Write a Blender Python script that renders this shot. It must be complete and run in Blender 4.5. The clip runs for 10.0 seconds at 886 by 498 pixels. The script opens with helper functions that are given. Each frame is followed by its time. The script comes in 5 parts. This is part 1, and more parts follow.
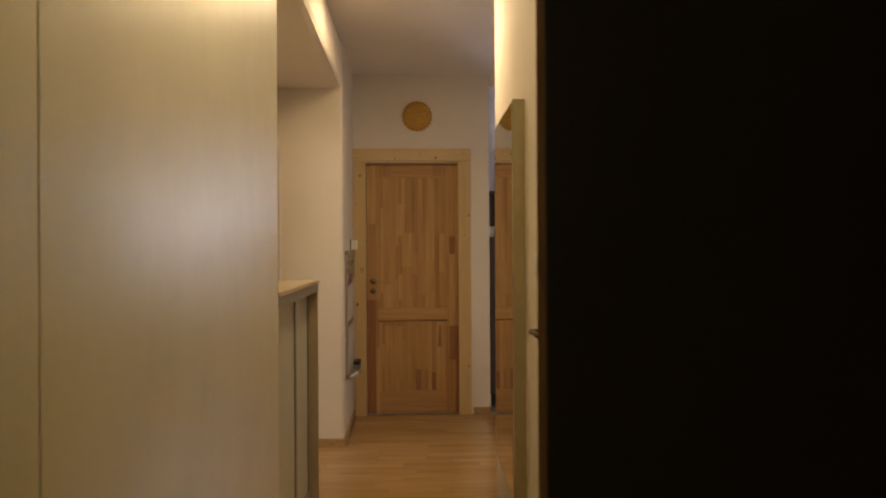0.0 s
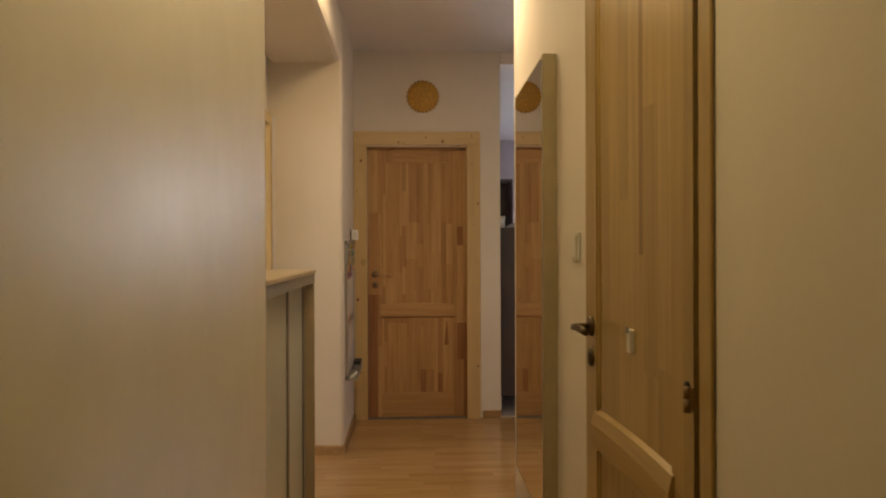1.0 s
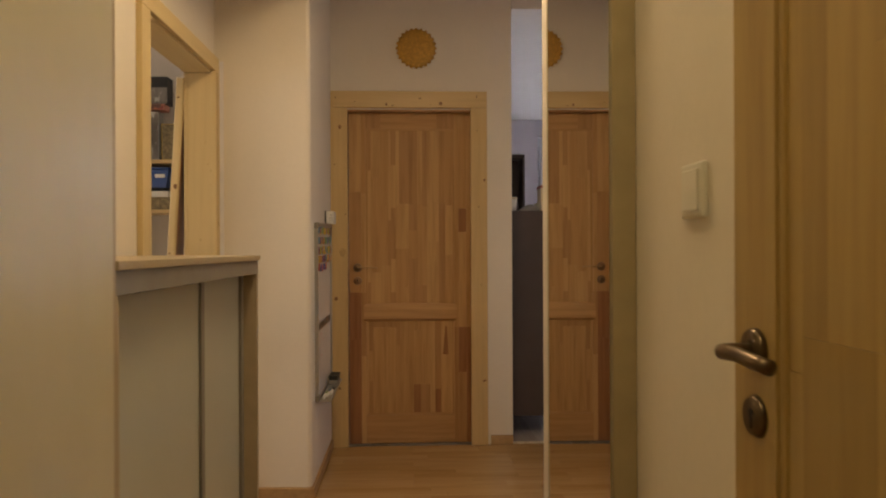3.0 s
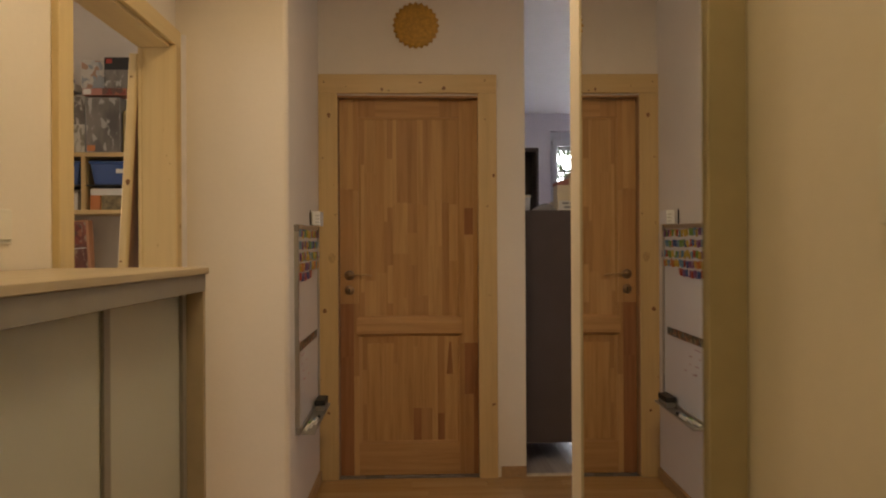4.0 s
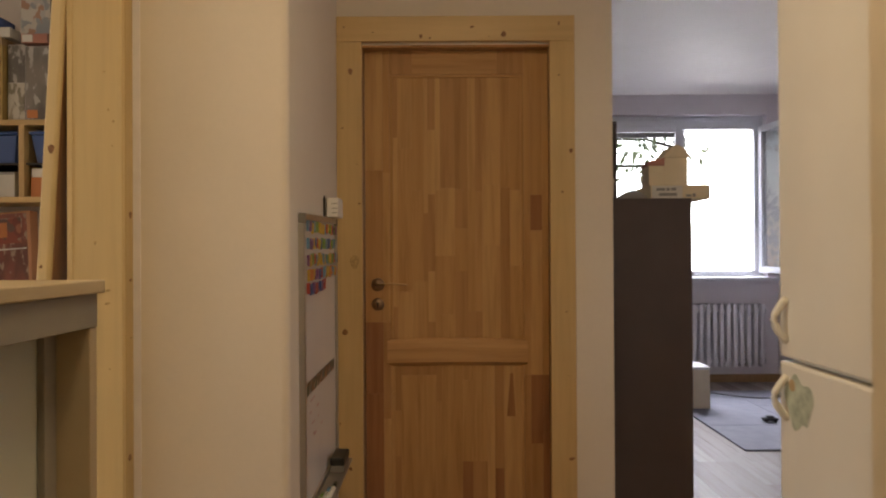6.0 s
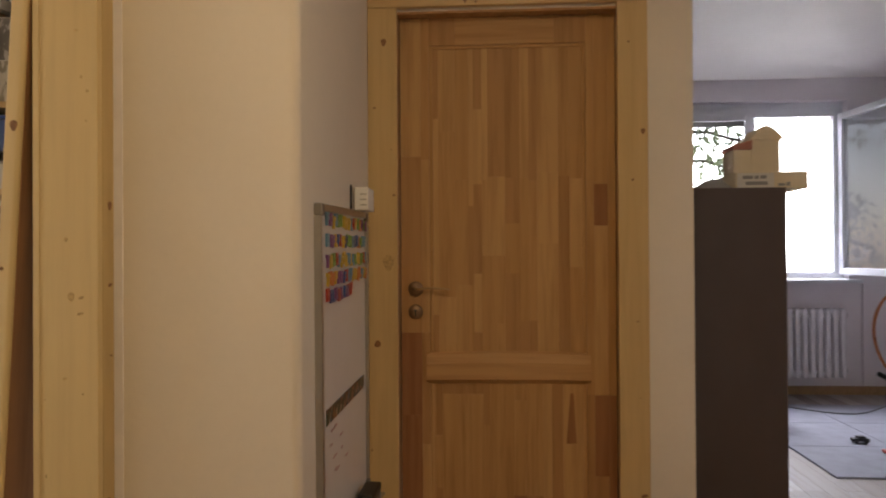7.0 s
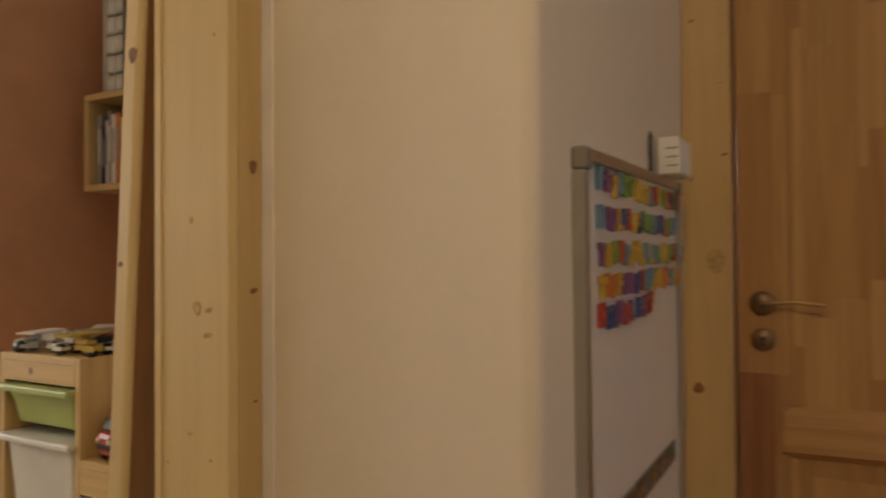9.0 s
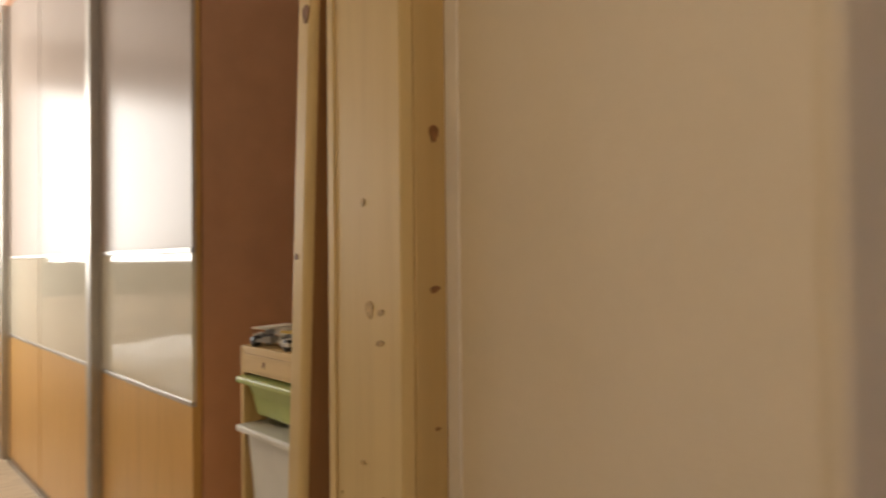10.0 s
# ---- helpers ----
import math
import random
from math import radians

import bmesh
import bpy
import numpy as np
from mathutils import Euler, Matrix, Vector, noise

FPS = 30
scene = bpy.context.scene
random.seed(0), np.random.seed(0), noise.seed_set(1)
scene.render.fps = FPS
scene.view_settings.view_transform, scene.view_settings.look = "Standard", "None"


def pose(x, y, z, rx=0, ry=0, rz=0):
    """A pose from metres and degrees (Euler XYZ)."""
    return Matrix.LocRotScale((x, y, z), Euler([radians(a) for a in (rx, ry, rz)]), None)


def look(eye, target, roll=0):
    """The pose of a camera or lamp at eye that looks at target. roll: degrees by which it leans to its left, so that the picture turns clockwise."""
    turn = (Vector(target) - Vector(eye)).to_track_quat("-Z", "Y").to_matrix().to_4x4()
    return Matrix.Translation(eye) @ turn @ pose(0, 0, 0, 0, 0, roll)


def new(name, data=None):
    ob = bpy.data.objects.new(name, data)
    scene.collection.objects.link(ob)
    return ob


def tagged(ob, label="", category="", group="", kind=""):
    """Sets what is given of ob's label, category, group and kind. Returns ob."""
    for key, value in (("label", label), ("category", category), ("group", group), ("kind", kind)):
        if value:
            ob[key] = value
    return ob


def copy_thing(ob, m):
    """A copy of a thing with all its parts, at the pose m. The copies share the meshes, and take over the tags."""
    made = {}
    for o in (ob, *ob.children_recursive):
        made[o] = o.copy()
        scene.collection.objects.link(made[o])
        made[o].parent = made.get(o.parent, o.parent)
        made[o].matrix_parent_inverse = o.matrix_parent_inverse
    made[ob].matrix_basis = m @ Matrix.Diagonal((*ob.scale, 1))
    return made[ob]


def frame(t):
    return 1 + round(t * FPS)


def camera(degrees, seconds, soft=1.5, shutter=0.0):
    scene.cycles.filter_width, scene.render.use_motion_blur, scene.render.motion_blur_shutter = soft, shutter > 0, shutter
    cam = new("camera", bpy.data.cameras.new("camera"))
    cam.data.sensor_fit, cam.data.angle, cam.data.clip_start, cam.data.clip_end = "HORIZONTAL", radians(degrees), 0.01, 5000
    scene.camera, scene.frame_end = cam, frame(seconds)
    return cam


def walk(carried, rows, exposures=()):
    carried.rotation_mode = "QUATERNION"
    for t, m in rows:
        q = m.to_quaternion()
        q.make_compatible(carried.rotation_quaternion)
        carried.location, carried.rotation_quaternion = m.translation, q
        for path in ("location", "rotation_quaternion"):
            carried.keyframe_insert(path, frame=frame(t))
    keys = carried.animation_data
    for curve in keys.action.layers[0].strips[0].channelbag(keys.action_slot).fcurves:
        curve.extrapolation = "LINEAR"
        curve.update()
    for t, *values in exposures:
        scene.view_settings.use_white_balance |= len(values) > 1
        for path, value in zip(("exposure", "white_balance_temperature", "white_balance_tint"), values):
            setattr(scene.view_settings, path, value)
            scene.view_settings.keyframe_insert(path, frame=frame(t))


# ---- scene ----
cam = camera(63.4, 10.0, 2.0, 0.5)
METRES, EYE, TILT, LEAN, TURN = 4.12, 1.275, 0.0, 0.0, -2.7
ROWS = [
    (0.0, 0.005, -0.0497, 0.0055, 0.05, 0.06, 0.33),
    (0.5, 0.0, 0.0, 0.0, 0.0, 0.04, 0.29),
    (1.0, -0.0094, 0.0497, -0.0084, -0.01, -0.03, 0.21),
    (1.5, -0.0095, 0.103, -0.0186, -0.02, -0.04, 0.19),
    (2.0, -0.0076, 0.1636, -0.0255, -0.07, -0.03, 0.28),
    (2.5, -0.0095, 0.2267, -0.0298, -0.11, -0.0, 0.24),
    (4.0, -0.0005, 0.4163, -0.0211, 0.68, 0.01, 0.29),
    (4.5, -0.0098, 0.4793, -0.021, 1.05, 0.05, 0.25),
    (5.0, -0.0173, 0.5381, -0.0218, 1.33, 0.13, 0.26),
    (6.5, -0.0395, 0.6913, -0.0243, 4.31, 0.34, 0.33),
    (7.0, -0.0398, 0.739, -0.0245, 6.56, 0.34, 0.35),
    (7.5, -0.0408, 0.7931, -0.0239, 10.42, 0.61, 0.54),
    (8.0, -0.0472, 0.8429, -0.0257, 17.26, 0.83, 0.64),
    (8.5, -0.0589, 0.8859, -0.0284, 23.78, 0.82, 0.46),
    (9.0, -0.0768, 0.923, -0.0302, 31.53, 0.86, 0.4),
    (9.5, -0.0919, 0.9549, -0.0322, 41.5, 0.94, 0.29),
    (10.0, -0.1055, 0.9797, -0.0323, 51.99, 0.85, 0.54),
]
walk(cam, [(t, pose(0, 0, EYE, TILT, LEAN, TURN) @ pose(METRES * x, METRES * y, METRES * z, 90 + pitch, roll, yaw)) for t, x, y, z, yaw, pitch, roll in ROWS],
     [(0.0, 0.04), (2.5, 0.10), (4.5, -0.04), (6.5, -0.03), (8.5, -0.08), (10.0, -0.17)])

# ---- world, sun, lamps ----
world = bpy.data.worlds.new("sky_world")
scene.world = world
world.use_nodes = True
wn = world.node_tree.nodes
sky = wn.new("ShaderNodeTexSky")
sky.sky_type, sky.sun_disc = "NISHITA", False
sky.sun_elevation, sky.sun_rotation = radians(38), radians(340)
world.node_tree.links.new(sky.outputs[0], wn["Background"].inputs[0])
wn["Background"].inputs[1].default_value = 0.12

sun = new("sun", bpy.data.lights.new("sun", "SUN"))
sun.data.energy, sun.data.angle, sun.data.color = 2.5, radians(0.5), (1.0, 0.95, 0.88)
sun.matrix_world = look((-3.0, -8.0, 9.0), (1.0, 4.0, 0.0))


def area(name, eye, target, w, h, power, color):
    l = new(name, bpy.data.lights.new(name, "AREA"))
    l.data.shape, l.data.size, l.data.size_y, l.data.energy, l.data.color = "RECTANGLE", w, h, power, color
    l.matrix_world = look(eye, target)
    return l


area("window_daylight", (2.2, 10.4, 3.2), (2.5, 7.0, 0.7), 2.4, 1.2, 330, (0.88, 0.87, 1.0))
area("side_room_daylight", (-5.75, 3.7, 1.75), (-2.0, 4.4, 1.4), 1.5, 1.2, 67, (1.0, 0.94, 0.86))
area("kitchen_daylight", (2.86, 4.6, 1.6), (0.0, 4.9, 1.2), 1.0, 1.1, 4.5, (1.0, 0.90, 0.88))
area("hall_lamp_light", (0.04, 3.42, 2.62), (0.04, 3.421, 0.0), 0.46, 0.46, 13.4, (1.0, 0.735, 0.41))
area("entry_lamp_light", (0.0, 1.45, 2.62), (0.0, 1.451, 0.0), 0.30, 0.30, 6.6, (1.0, 0.765, 0.37))

# ---- materials ----


def mat(name, rough=0.6, metal=0.0):
    m = bpy.data.materials.new(name)
    m.use_nodes = True
    b = m.node_tree.nodes["Principled BSDF"]
    b.inputs["Roughness"].default_value, b.inputs["Metallic"].default_value = rough, metal
    return m, m.node_tree.nodes, m.node_tree.links, b


def coords(n, l, scale, random_shift=True):
    """Object coordinates scaled, shifted by the object's own random number."""
    tc, mp = n.new("ShaderNodeTexCoord"), n.new("ShaderNodeMapping")
    mp.inputs["Scale"].default_value = scale
    l.new(tc.outputs["Object"], mp.inputs[0])
    if random_shift:
        oi, mul = n.new("ShaderNodeObjectInfo"), n.new("ShaderNodeVectorMath")
        mul.operation = "SCALE"
        mul.inputs[0].default_value = (31.0, 17.0, 53.0)
        l.new(oi.outputs["Random"], mul.inputs["Scale"])
        l.new(mul.outputs[0], mp.inputs["Location"])
    return mp.outputs[0]


def noise_tex(n, l, vec, scale, detail=4.0, rough=0.55):
    t = n.new("ShaderNodeTexNoise")
    t.inputs["Scale"].default_value, t.inputs["Detail"].default_value, t.inputs["Roughness"].default_value = scale, detail, rough
    l.new(vec, t.inputs["Vector"])
    return t.outputs["Fac"]


def ramp(n, l, fac, *stops):
    r = n.new("ShaderNodeValToRGB")
    while len(r.color_ramp.elements) < len(stops):
        r.color_ramp.elements.new(0.5)
    for e, (p, c) in zip(r.color_ramp.elements, stops):
        e.position, e.color = p, (*c, 1)
    l.new(fac, r.inputs[0])
    return r.outputs[0]


def mix(n, l, fac, a, b, mode="MIX"):
    m = n.new("ShaderNodeMix")
    m.data_type, m.blend_type = "RGBA", mode
    for sock, v in ((m.inputs[0], fac), (m.inputs[6], a), (m.inputs[7], b)):
        if isinstance(v, (int, float)):
            sock.default_value = v
        elif isinstance(v, tuple):
            sock.default_value = (*v, 1)
        else:
            l.new(v, sock)
    return m.outputs[2]


def bump(n, l, b, height, strength, distance):
    k = n.new("ShaderNodeBump")
    k.inputs["Strength"].default_value, k.inputs["Distance"].default_value = strength, distance
    l.new(height, k.inputs["Height"])
    l.new(k.outputs[0], b.inputs["Normal"])


def scaled(c, k):
    return tuple(min(1.0, v * k) for v in c)


def plain(name, color, rough=0.6, metal=0.0, vary=0.06, scale=9.0, bumps=0.15, grain=180.0):
    """Paint, plastic, metal: a colour with faint blotches and fine relief."""
    m, n, l, b = mat(name, rough, metal)
    v = coords(n, l, (1, 1, 1))
    big = noise_tex(n, l, v, scale)
    l.new(ramp(n, l, big, (0.3, scaled(color, 1 - vary)), (0.7, scaled(color, 1 + vary))), b.inputs["Base Color"])
    if bumps:
        bump(n, l, b, noise_tex(n, l, v, grain, 3.0), bumps, 0.002)
    return m


def plaster(name, color, rough=0.75):
    m, n, l, b = mat(name, rough)
    v = coords(n, l, (1, 1, 1), False)
    big = noise_tex(n, l, v, 1.6, 5.0, 0.6)
    fine = noise_tex(n, l, v, 55.0, 5.0, 0.65)
    c = ramp(n, l, big, (0.3, scaled(color, 0.955)), (0.7, scaled(color, 1.03)))
    l.new(mix(n, l, 0.06, c, ramp(n, l, fine, (0.35, scaled(color, 0.7)), (0.65, color))), b.inputs["Base Color"])
    bump(n, l, b, fine, 0.22, 0.003)
    return m


def pine(name, tones, rough=0.42, axis="z", by_object=True, grain=1.0):
    """Lacquered softwood: tone picked by the object's random number, streaks along the grain."""
    m, n, l, b = mat(name, rough)
    s = {"z": (1, 1, 0.06), "y": (1, 0.06, 1), "x": (0.06, 1, 1)}[axis]
    v = coords(n, l, s)
    if by_object:
        oi = n.new("ShaderNodeObjectInfo")
        base = ramp(n, l, oi.outputs["Random"], *[(i / max(1, len(tones) - 1), t) for i, t in enumerate(tones)])
    else:
        base = ramp(n, l, noise_tex(n, l, v, 5.0, 2.0), (0.35, tones[0]), (0.65, tones[-1]))
    streak = noise_tex(n, l, v, 42.0, 5.0, 0.6)
    c = mix(n, l, 0.34 * grain, base, ramp(n, l, streak, (0.30, (0.42, 0.31, 0.22)), (0.55, (1, 1, 1)), (0.75, (1.0, 0.97, 0.9))), "MULTIPLY")
    w = n.new("ShaderNodeTexWave")
    w.wave_type, w.bands_direction = "BANDS", "X" if axis != "x" else "Z"
    w.inputs["Scale"].default_value, w.inputs["Distortion"].default_value, w.inputs["Detail"].default_value = 3.5, 11.0, 3.0
    l.new(v, w.inputs["Vector"])
    c = mix(n, l, 0.13 * grain, c, ramp(n, l, w.outputs["Fac"], (0.0, (0.55, 0.42, 0.3)), (0.5, (1, 1, 1))), "MULTIPLY")
    l.new(c, b.inputs["Base Color"])
    bump(n, l, b, streak, 0.08, 0.001)
    return m


def sheen(m, level, rough):
    """Dull a lacquered wood."""
    b = m.node_tree.nodes["Principled BSDF"]
    b.inputs["Specular IOR Level"].default_value, b.inputs["Roughness"].default_value = level, rough


def glass(name, color=(0.92, 0.96, 0.97), rough=0.02):
    m, n, l, b = mat(name, rough)
    b.inputs["Base Color"].default_value = (*color, 1)
    b.inputs["Transmission Weight"].default_value = 1.0
    b.inputs["IOR"].default_value = 1.45
    return m


def glow(name, color, power):
    m, n, l, b = mat(name)
    b.inputs["Base Color"].default_value = (*color, 1)
    b.inputs["Emission Color"].default_value = (*color, 1)
    b.inputs["Emission Strength"].default_value = power
    return m


M = {}
M["caulk"] = plain("white_filler", (0.82, 0.795, 0.83), 0.75, 0, 0.05, 14.0)
M["wall"] = plaster("wall_paint", (0.792, 0.728, 0.648))
M["ceiling"] = plaster("ceiling_paint", (0.84, 0.79, 0.745))
M["room_wall"] = plaster("room_wall_paint", (0.83, 0.785, 0.81))
M["brown_wall"] = plaster("brown_wall_paint", (0.58, 0.29, 0.155), 0.6)
M["gloss_panel"], _n, _l, _b = mat("cream_lacquer", 0.34)
_b.inputs["Specular IOR Level"].default_value = 0.62
_v = coords(_n, _l, (1, 1, 0.6), False)
_f = noise_tex(_n, _l, _v, 17.0, 3.0)
_l.new(ramp(_n, _l, noise_tex(_n, _l, _v, 5.0, 4.0), (0.3, (0.63, 0.59, 0.455)), (0.7, (0.68, 0.64, 0.50))), _b.inputs["Base Color"])
bump(_n, _l, _b, _f, 0.22, 0.004)
_s = coords(_n, _l, (1, 1, 0.5), False)
_m = _n.new("ShaderNodeMapRange")
_m.inputs["From Min"].default_value, _m.inputs["From Max"].default_value, _m.inputs["To Min"].default_value, _m.inputs["To Max"].default_value = 0.3, 0.7, 0.34, 0.46
_l.new(noise_tex(_n, _l, _s, 13.0, 4.0, 0.55), _m.inputs["Value"])
_l.new(_m.outputs[0], _b.inputs["Roughness"])
M["casing_brown"] = pine("browner_casing_pine", [(0.555, 0.405, 0.195), (0.58, 0.43, 0.21)], 0.4, "z", True, 0.35)
M["casing"] = pine("casing_pine", [(0.68, 0.53, 0.275), (0.71, 0.56, 0.30)], 0.4, "z", True, 0.35)
M["casing_y"] = pine("casing_pine_along", [(0.68, 0.53, 0.275), (0.71, 0.56, 0.30)], 0.4, "y", True, 0.35)
M["stave"] = pine("stave_pine", [(0.476, 0.279, 0.118), (0.517, 0.309, 0.133), (0.549, 0.333, 0.147), (0.528, 0.314, 0.138), (0.569, 0.353, 0.160), (0.610, 0.386, 0.185)], 0.36)
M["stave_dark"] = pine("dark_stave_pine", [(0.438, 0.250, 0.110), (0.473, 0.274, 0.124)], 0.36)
M["stave_light"] = pine("light_stave_pine", [(0.574, 0.358, 0.162), (0.600, 0.377, 0.175)], 0.36)
M["rail"] = pine("rail_pine", [(0.522, 0.309, 0.137), (0.552, 0.333, 0.152)], 0.36, "x")
M["trim"] = pine("trim_pine", [(0.615, 0.44, 0.21), (0.65, 0.47, 0.23)], 0.4, "z", True, 0.5)
M["trim_x"] = pine("trim_pine_across", [(0.615, 0.44, 0.21), (0.65, 0.47, 0.23)], 0.4, "x", True, 0.5)
M["trim_y"] = pine("trim_pine_along", [(0.615, 0.44, 0.21), (0.65, 0.47, 0.23)], 0.4, "y", True, 0.5)
M["stave_wavy"] = pine("wavy_stave_pine", [(0.476, 0.279, 0.119), (0.528, 0.318, 0.138), (0.549, 0.333, 0.147)], 0.36, "z", True, 1.35)
M["brown_side"] = pine("brown_side_pine", [(0.34, 0.18, 0.085), (0.37, 0.20, 0.095)], 0.55)
M["stave_red"] = pine("reddish_stave_pine", [(0.335, 0.162, 0.079), (0.355, 0.176, 0.084)], 0.36)
for _k in ("stave", "stave_dark", "stave_light", "stave_wavy", "stave_red", "rail"):
    sheen(M[_k], 0.22, 0.5)
M["even"] = pine("even_stave_pine", [(0.45, 0.315, 0.12), (0.49, 0.345, 0.135), (0.47, 0.33, 0.125), (0.51, 0.365, 0.15)], 0.33)
M["even_dark"] = pine("darker_even_stave_pine", [(0.405, 0.28, 0.105), (0.425, 0.295, 0.113)], 0.33)
M["even_brown"] = pine("brown_even_stave_pine", [(0.29, 0.175, 0.065), (0.31, 0.19, 0.07)], 0.36)
M["even_x"] = pine("even_rail_pine", [(0.46, 0.32, 0.122), (0.48, 0.335, 0.13)], 0.36, "x")
M["knot"] = plain("knot_wood", (0.24, 0.115, 0.05), 0.45, 0, 0.35, 90.0)
M["knot_soft"] = plain("pale_knot_wood", (0.50, 0.345, 0.16), 0.45, 0, 0.3, 120.0)
M["bronze"] = plain("aged_bronze", (0.16, 0.115, 0.075), 0.35, 0.9, 0.15, 30.0)
M["steel"] = plain("satin_steel", (0.55, 0.53, 0.50), 0.32, 1.0, 0.08, 30.0)
M["grey_trim"] = plain("grey_lacquer", (0.27, 0.255, 0.24), 0.45, 0, 0.06, 12.0)
M["frosted"] = plain("frosted_panel", (0.55, 0.57, 0.53), 0.28, 0, 0.03, 3.0, 0.05)
M["worktop"] = pine("light_veneer", [(0.60, 0.50, 0.36), (0.63, 0.53, 0.38)], 0.4, "y")
M["cab_top"] = pine("greyed_veneer", [(0.50, 0.42, 0.30), (0.53, 0.445, 0.32)], 0.4, "y")
M["cab_side"] = plain("beige_board", (0.46, 0.38, 0.27), 0.5, 0, 0.07, 14.0)
M["mirror_side"] = plain("olive_veneer", (0.42, 0.35, 0.22), 0.5, 0, 0.07, 14.0)
M["dark_lacquer"] = plain("dark_brown_laminate", (0.084, 0.061, 0.057), 0.42, 0, 0.08, 6.0, 0.1)
# near-black: the darkness of the unlit entrance is put into this colour
M["entry_dark"] = plain("near_black_unlit", (0.006, 0.004, 0.0035), 0.75, 0, 0.25, 20.0, 0.1)
M["white_plastic"] = plain("white_plastic", (0.76, 0.73, 0.66), 0.4, 0, 0.03)
M["fridge"] = plain("fridge_enamel", (0.76, 0.73, 0.66), 0.3, 0, 0.03, 5.0, 0.06, 90.0)
M["gold"] = plain("straw_gold", (0.52, 0.29, 0.045), 0.55, 0.0, 0.22, 60.0, 0.5, 120.0)
M["alu"] = plain("brushed_aluminium", (0.50, 0.48, 0.45), 0.38, 0.9, 0.05, 20.0)
M["grey_plastic"] = plain("grey_plastic", (0.24, 0.22, 0.20), 0.5)
M["board_white"] = plain("whiteboard_enamel", (0.80, 0.79, 0.80), 0.18, 0, 0.02, 5.0, 0.03)
M["black"] = plain("black_plastic", (0.015, 0.014, 0.014), 0.45)
M["ink"] = plain("marker_ink", (0.40, 0.26, 0.27), 0.6)
M["base"] = pine("skirting_oak", [(0.40, 0.25, 0.12), (0.44, 0.28, 0.13)], 0.45, "y")
M["floor_board"] = pine("floor_oak", [(0.40, 0.235, 0.095), (0.44, 0.265, 0.11), (0.47, 0.29, 0.125), (0.42, 0.25, 0.10), (0.50, 0.315, 0.14)], 0.15, "x", True, 0.8)
M["grout"] = plain("floor_joint", (0.22, 0.12, 0.05), 0.6)
M["room_floor"] = pine("grey_oak", [(0.18, 0.143, 0.115), (0.33, 0.29, 0.262), (0.255, 0.213, 0.19), (0.40, 0.36, 0.34)], 0.38, "y", True, 0.8)
sheen(M["room_floor"], 0.3, 0.5)
M["white_frame"] = plain("white_window_frame", (0.78, 0.79, 0.82), 0.35, 0, 0.02)
M["glass"] = glass("window_glass")
M["radiator"] = plain("radiator_enamel", (0.84, 0.82, 0.84), 0.35, 0, 0.03)
M["mat"] = plain("grey_foam_mat", (0.245, 0.25, 0.29), 0.8, 0, 0.1, 10.0)
M["mirror"] = mat("mirror_silver", 0.0, 1.0)[0]
M["mirror"].node_tree.nodes["Principled BSDF"].inputs["Base Color"].default_value = (0.86, 0.87, 0.86, 1)
M["orange_veneer"] = pine("orange_beech_veneer", [(0.66, 0.39, 0.13), (0.70, 0.42, 0.15)], 0.3, "z", True, 0.5)
M["gloss_white"] = plain("glossy_white_glass", (0.50, 0.42, 0.365), 0.27, 0, 0.02, 3.0, 0.02)
M["gloss_white"].node_tree.nodes["Principled BSDF"].inputs["Specular IOR Level"].default_value = 0.085
M["cream_glass"] = plain("cream_back_painted_glass", (0.74, 0.68, 0.54), 0.05, 0, 0.02, 3.0, 0.01)
M["wardrobe_brown"] = plain("brown_board", (0.66, 0.36, 0.205), 0.5, 0, 0.06, 8.0)
M["light_pine"] = pine("light_pine", [(0.63, 0.44, 0.19), (0.67, 0.475, 0.215)], 0.5)
M["light_pine_x"] = pine("light_pine_across", [(0.63, 0.44, 0.19), (0.67, 0.475, 0.215)], 0.5, "x")
M["green"] = plain("lime_plastic", (0.41, 0.48, 0.16), 0.4)
M["milky"] = plain("milky_plastic", (0.68, 0.66, 0.60), 0.4)
M["blue"] = plain("blue_plastic", (0.04, 0.09, 0.28), 0.35)
M["red"] = plain("red_plastic", (0.40, 0.055, 0.035), 0.35)
M["orange"] = plain("orange_plastic", (0.55, 0.19, 0.05), 0.4)
M["yellow"] = plain("yellow_plastic", (0.55, 0.38, 0.06), 0.4)
M["lilac"] = plain("violet_plastic", (0.20, 0.08, 0.22), 0.4)
M["sky_blue"] = plain("light_blue_plastic", (0.14, 0.28, 0.42), 0.4)
M["leaf_green"] = plain("green_plastic", (0.17, 0.32, 0.07), 0.4)
M["grey"] = plain("grey_card", (0.30, 0.29, 0.28), 0.6)
M["card"] = plain("kraft_card", (0.46, 0.32, 0.17), 0.75)
M["gold_card"] = plain("gold_card", (0.44, 0.30, 0.10), 0.6, 0, 0.15, 20.0)
M["paper"] = plain("white_paper", (0.74, 0.71, 0.65), 0.7)
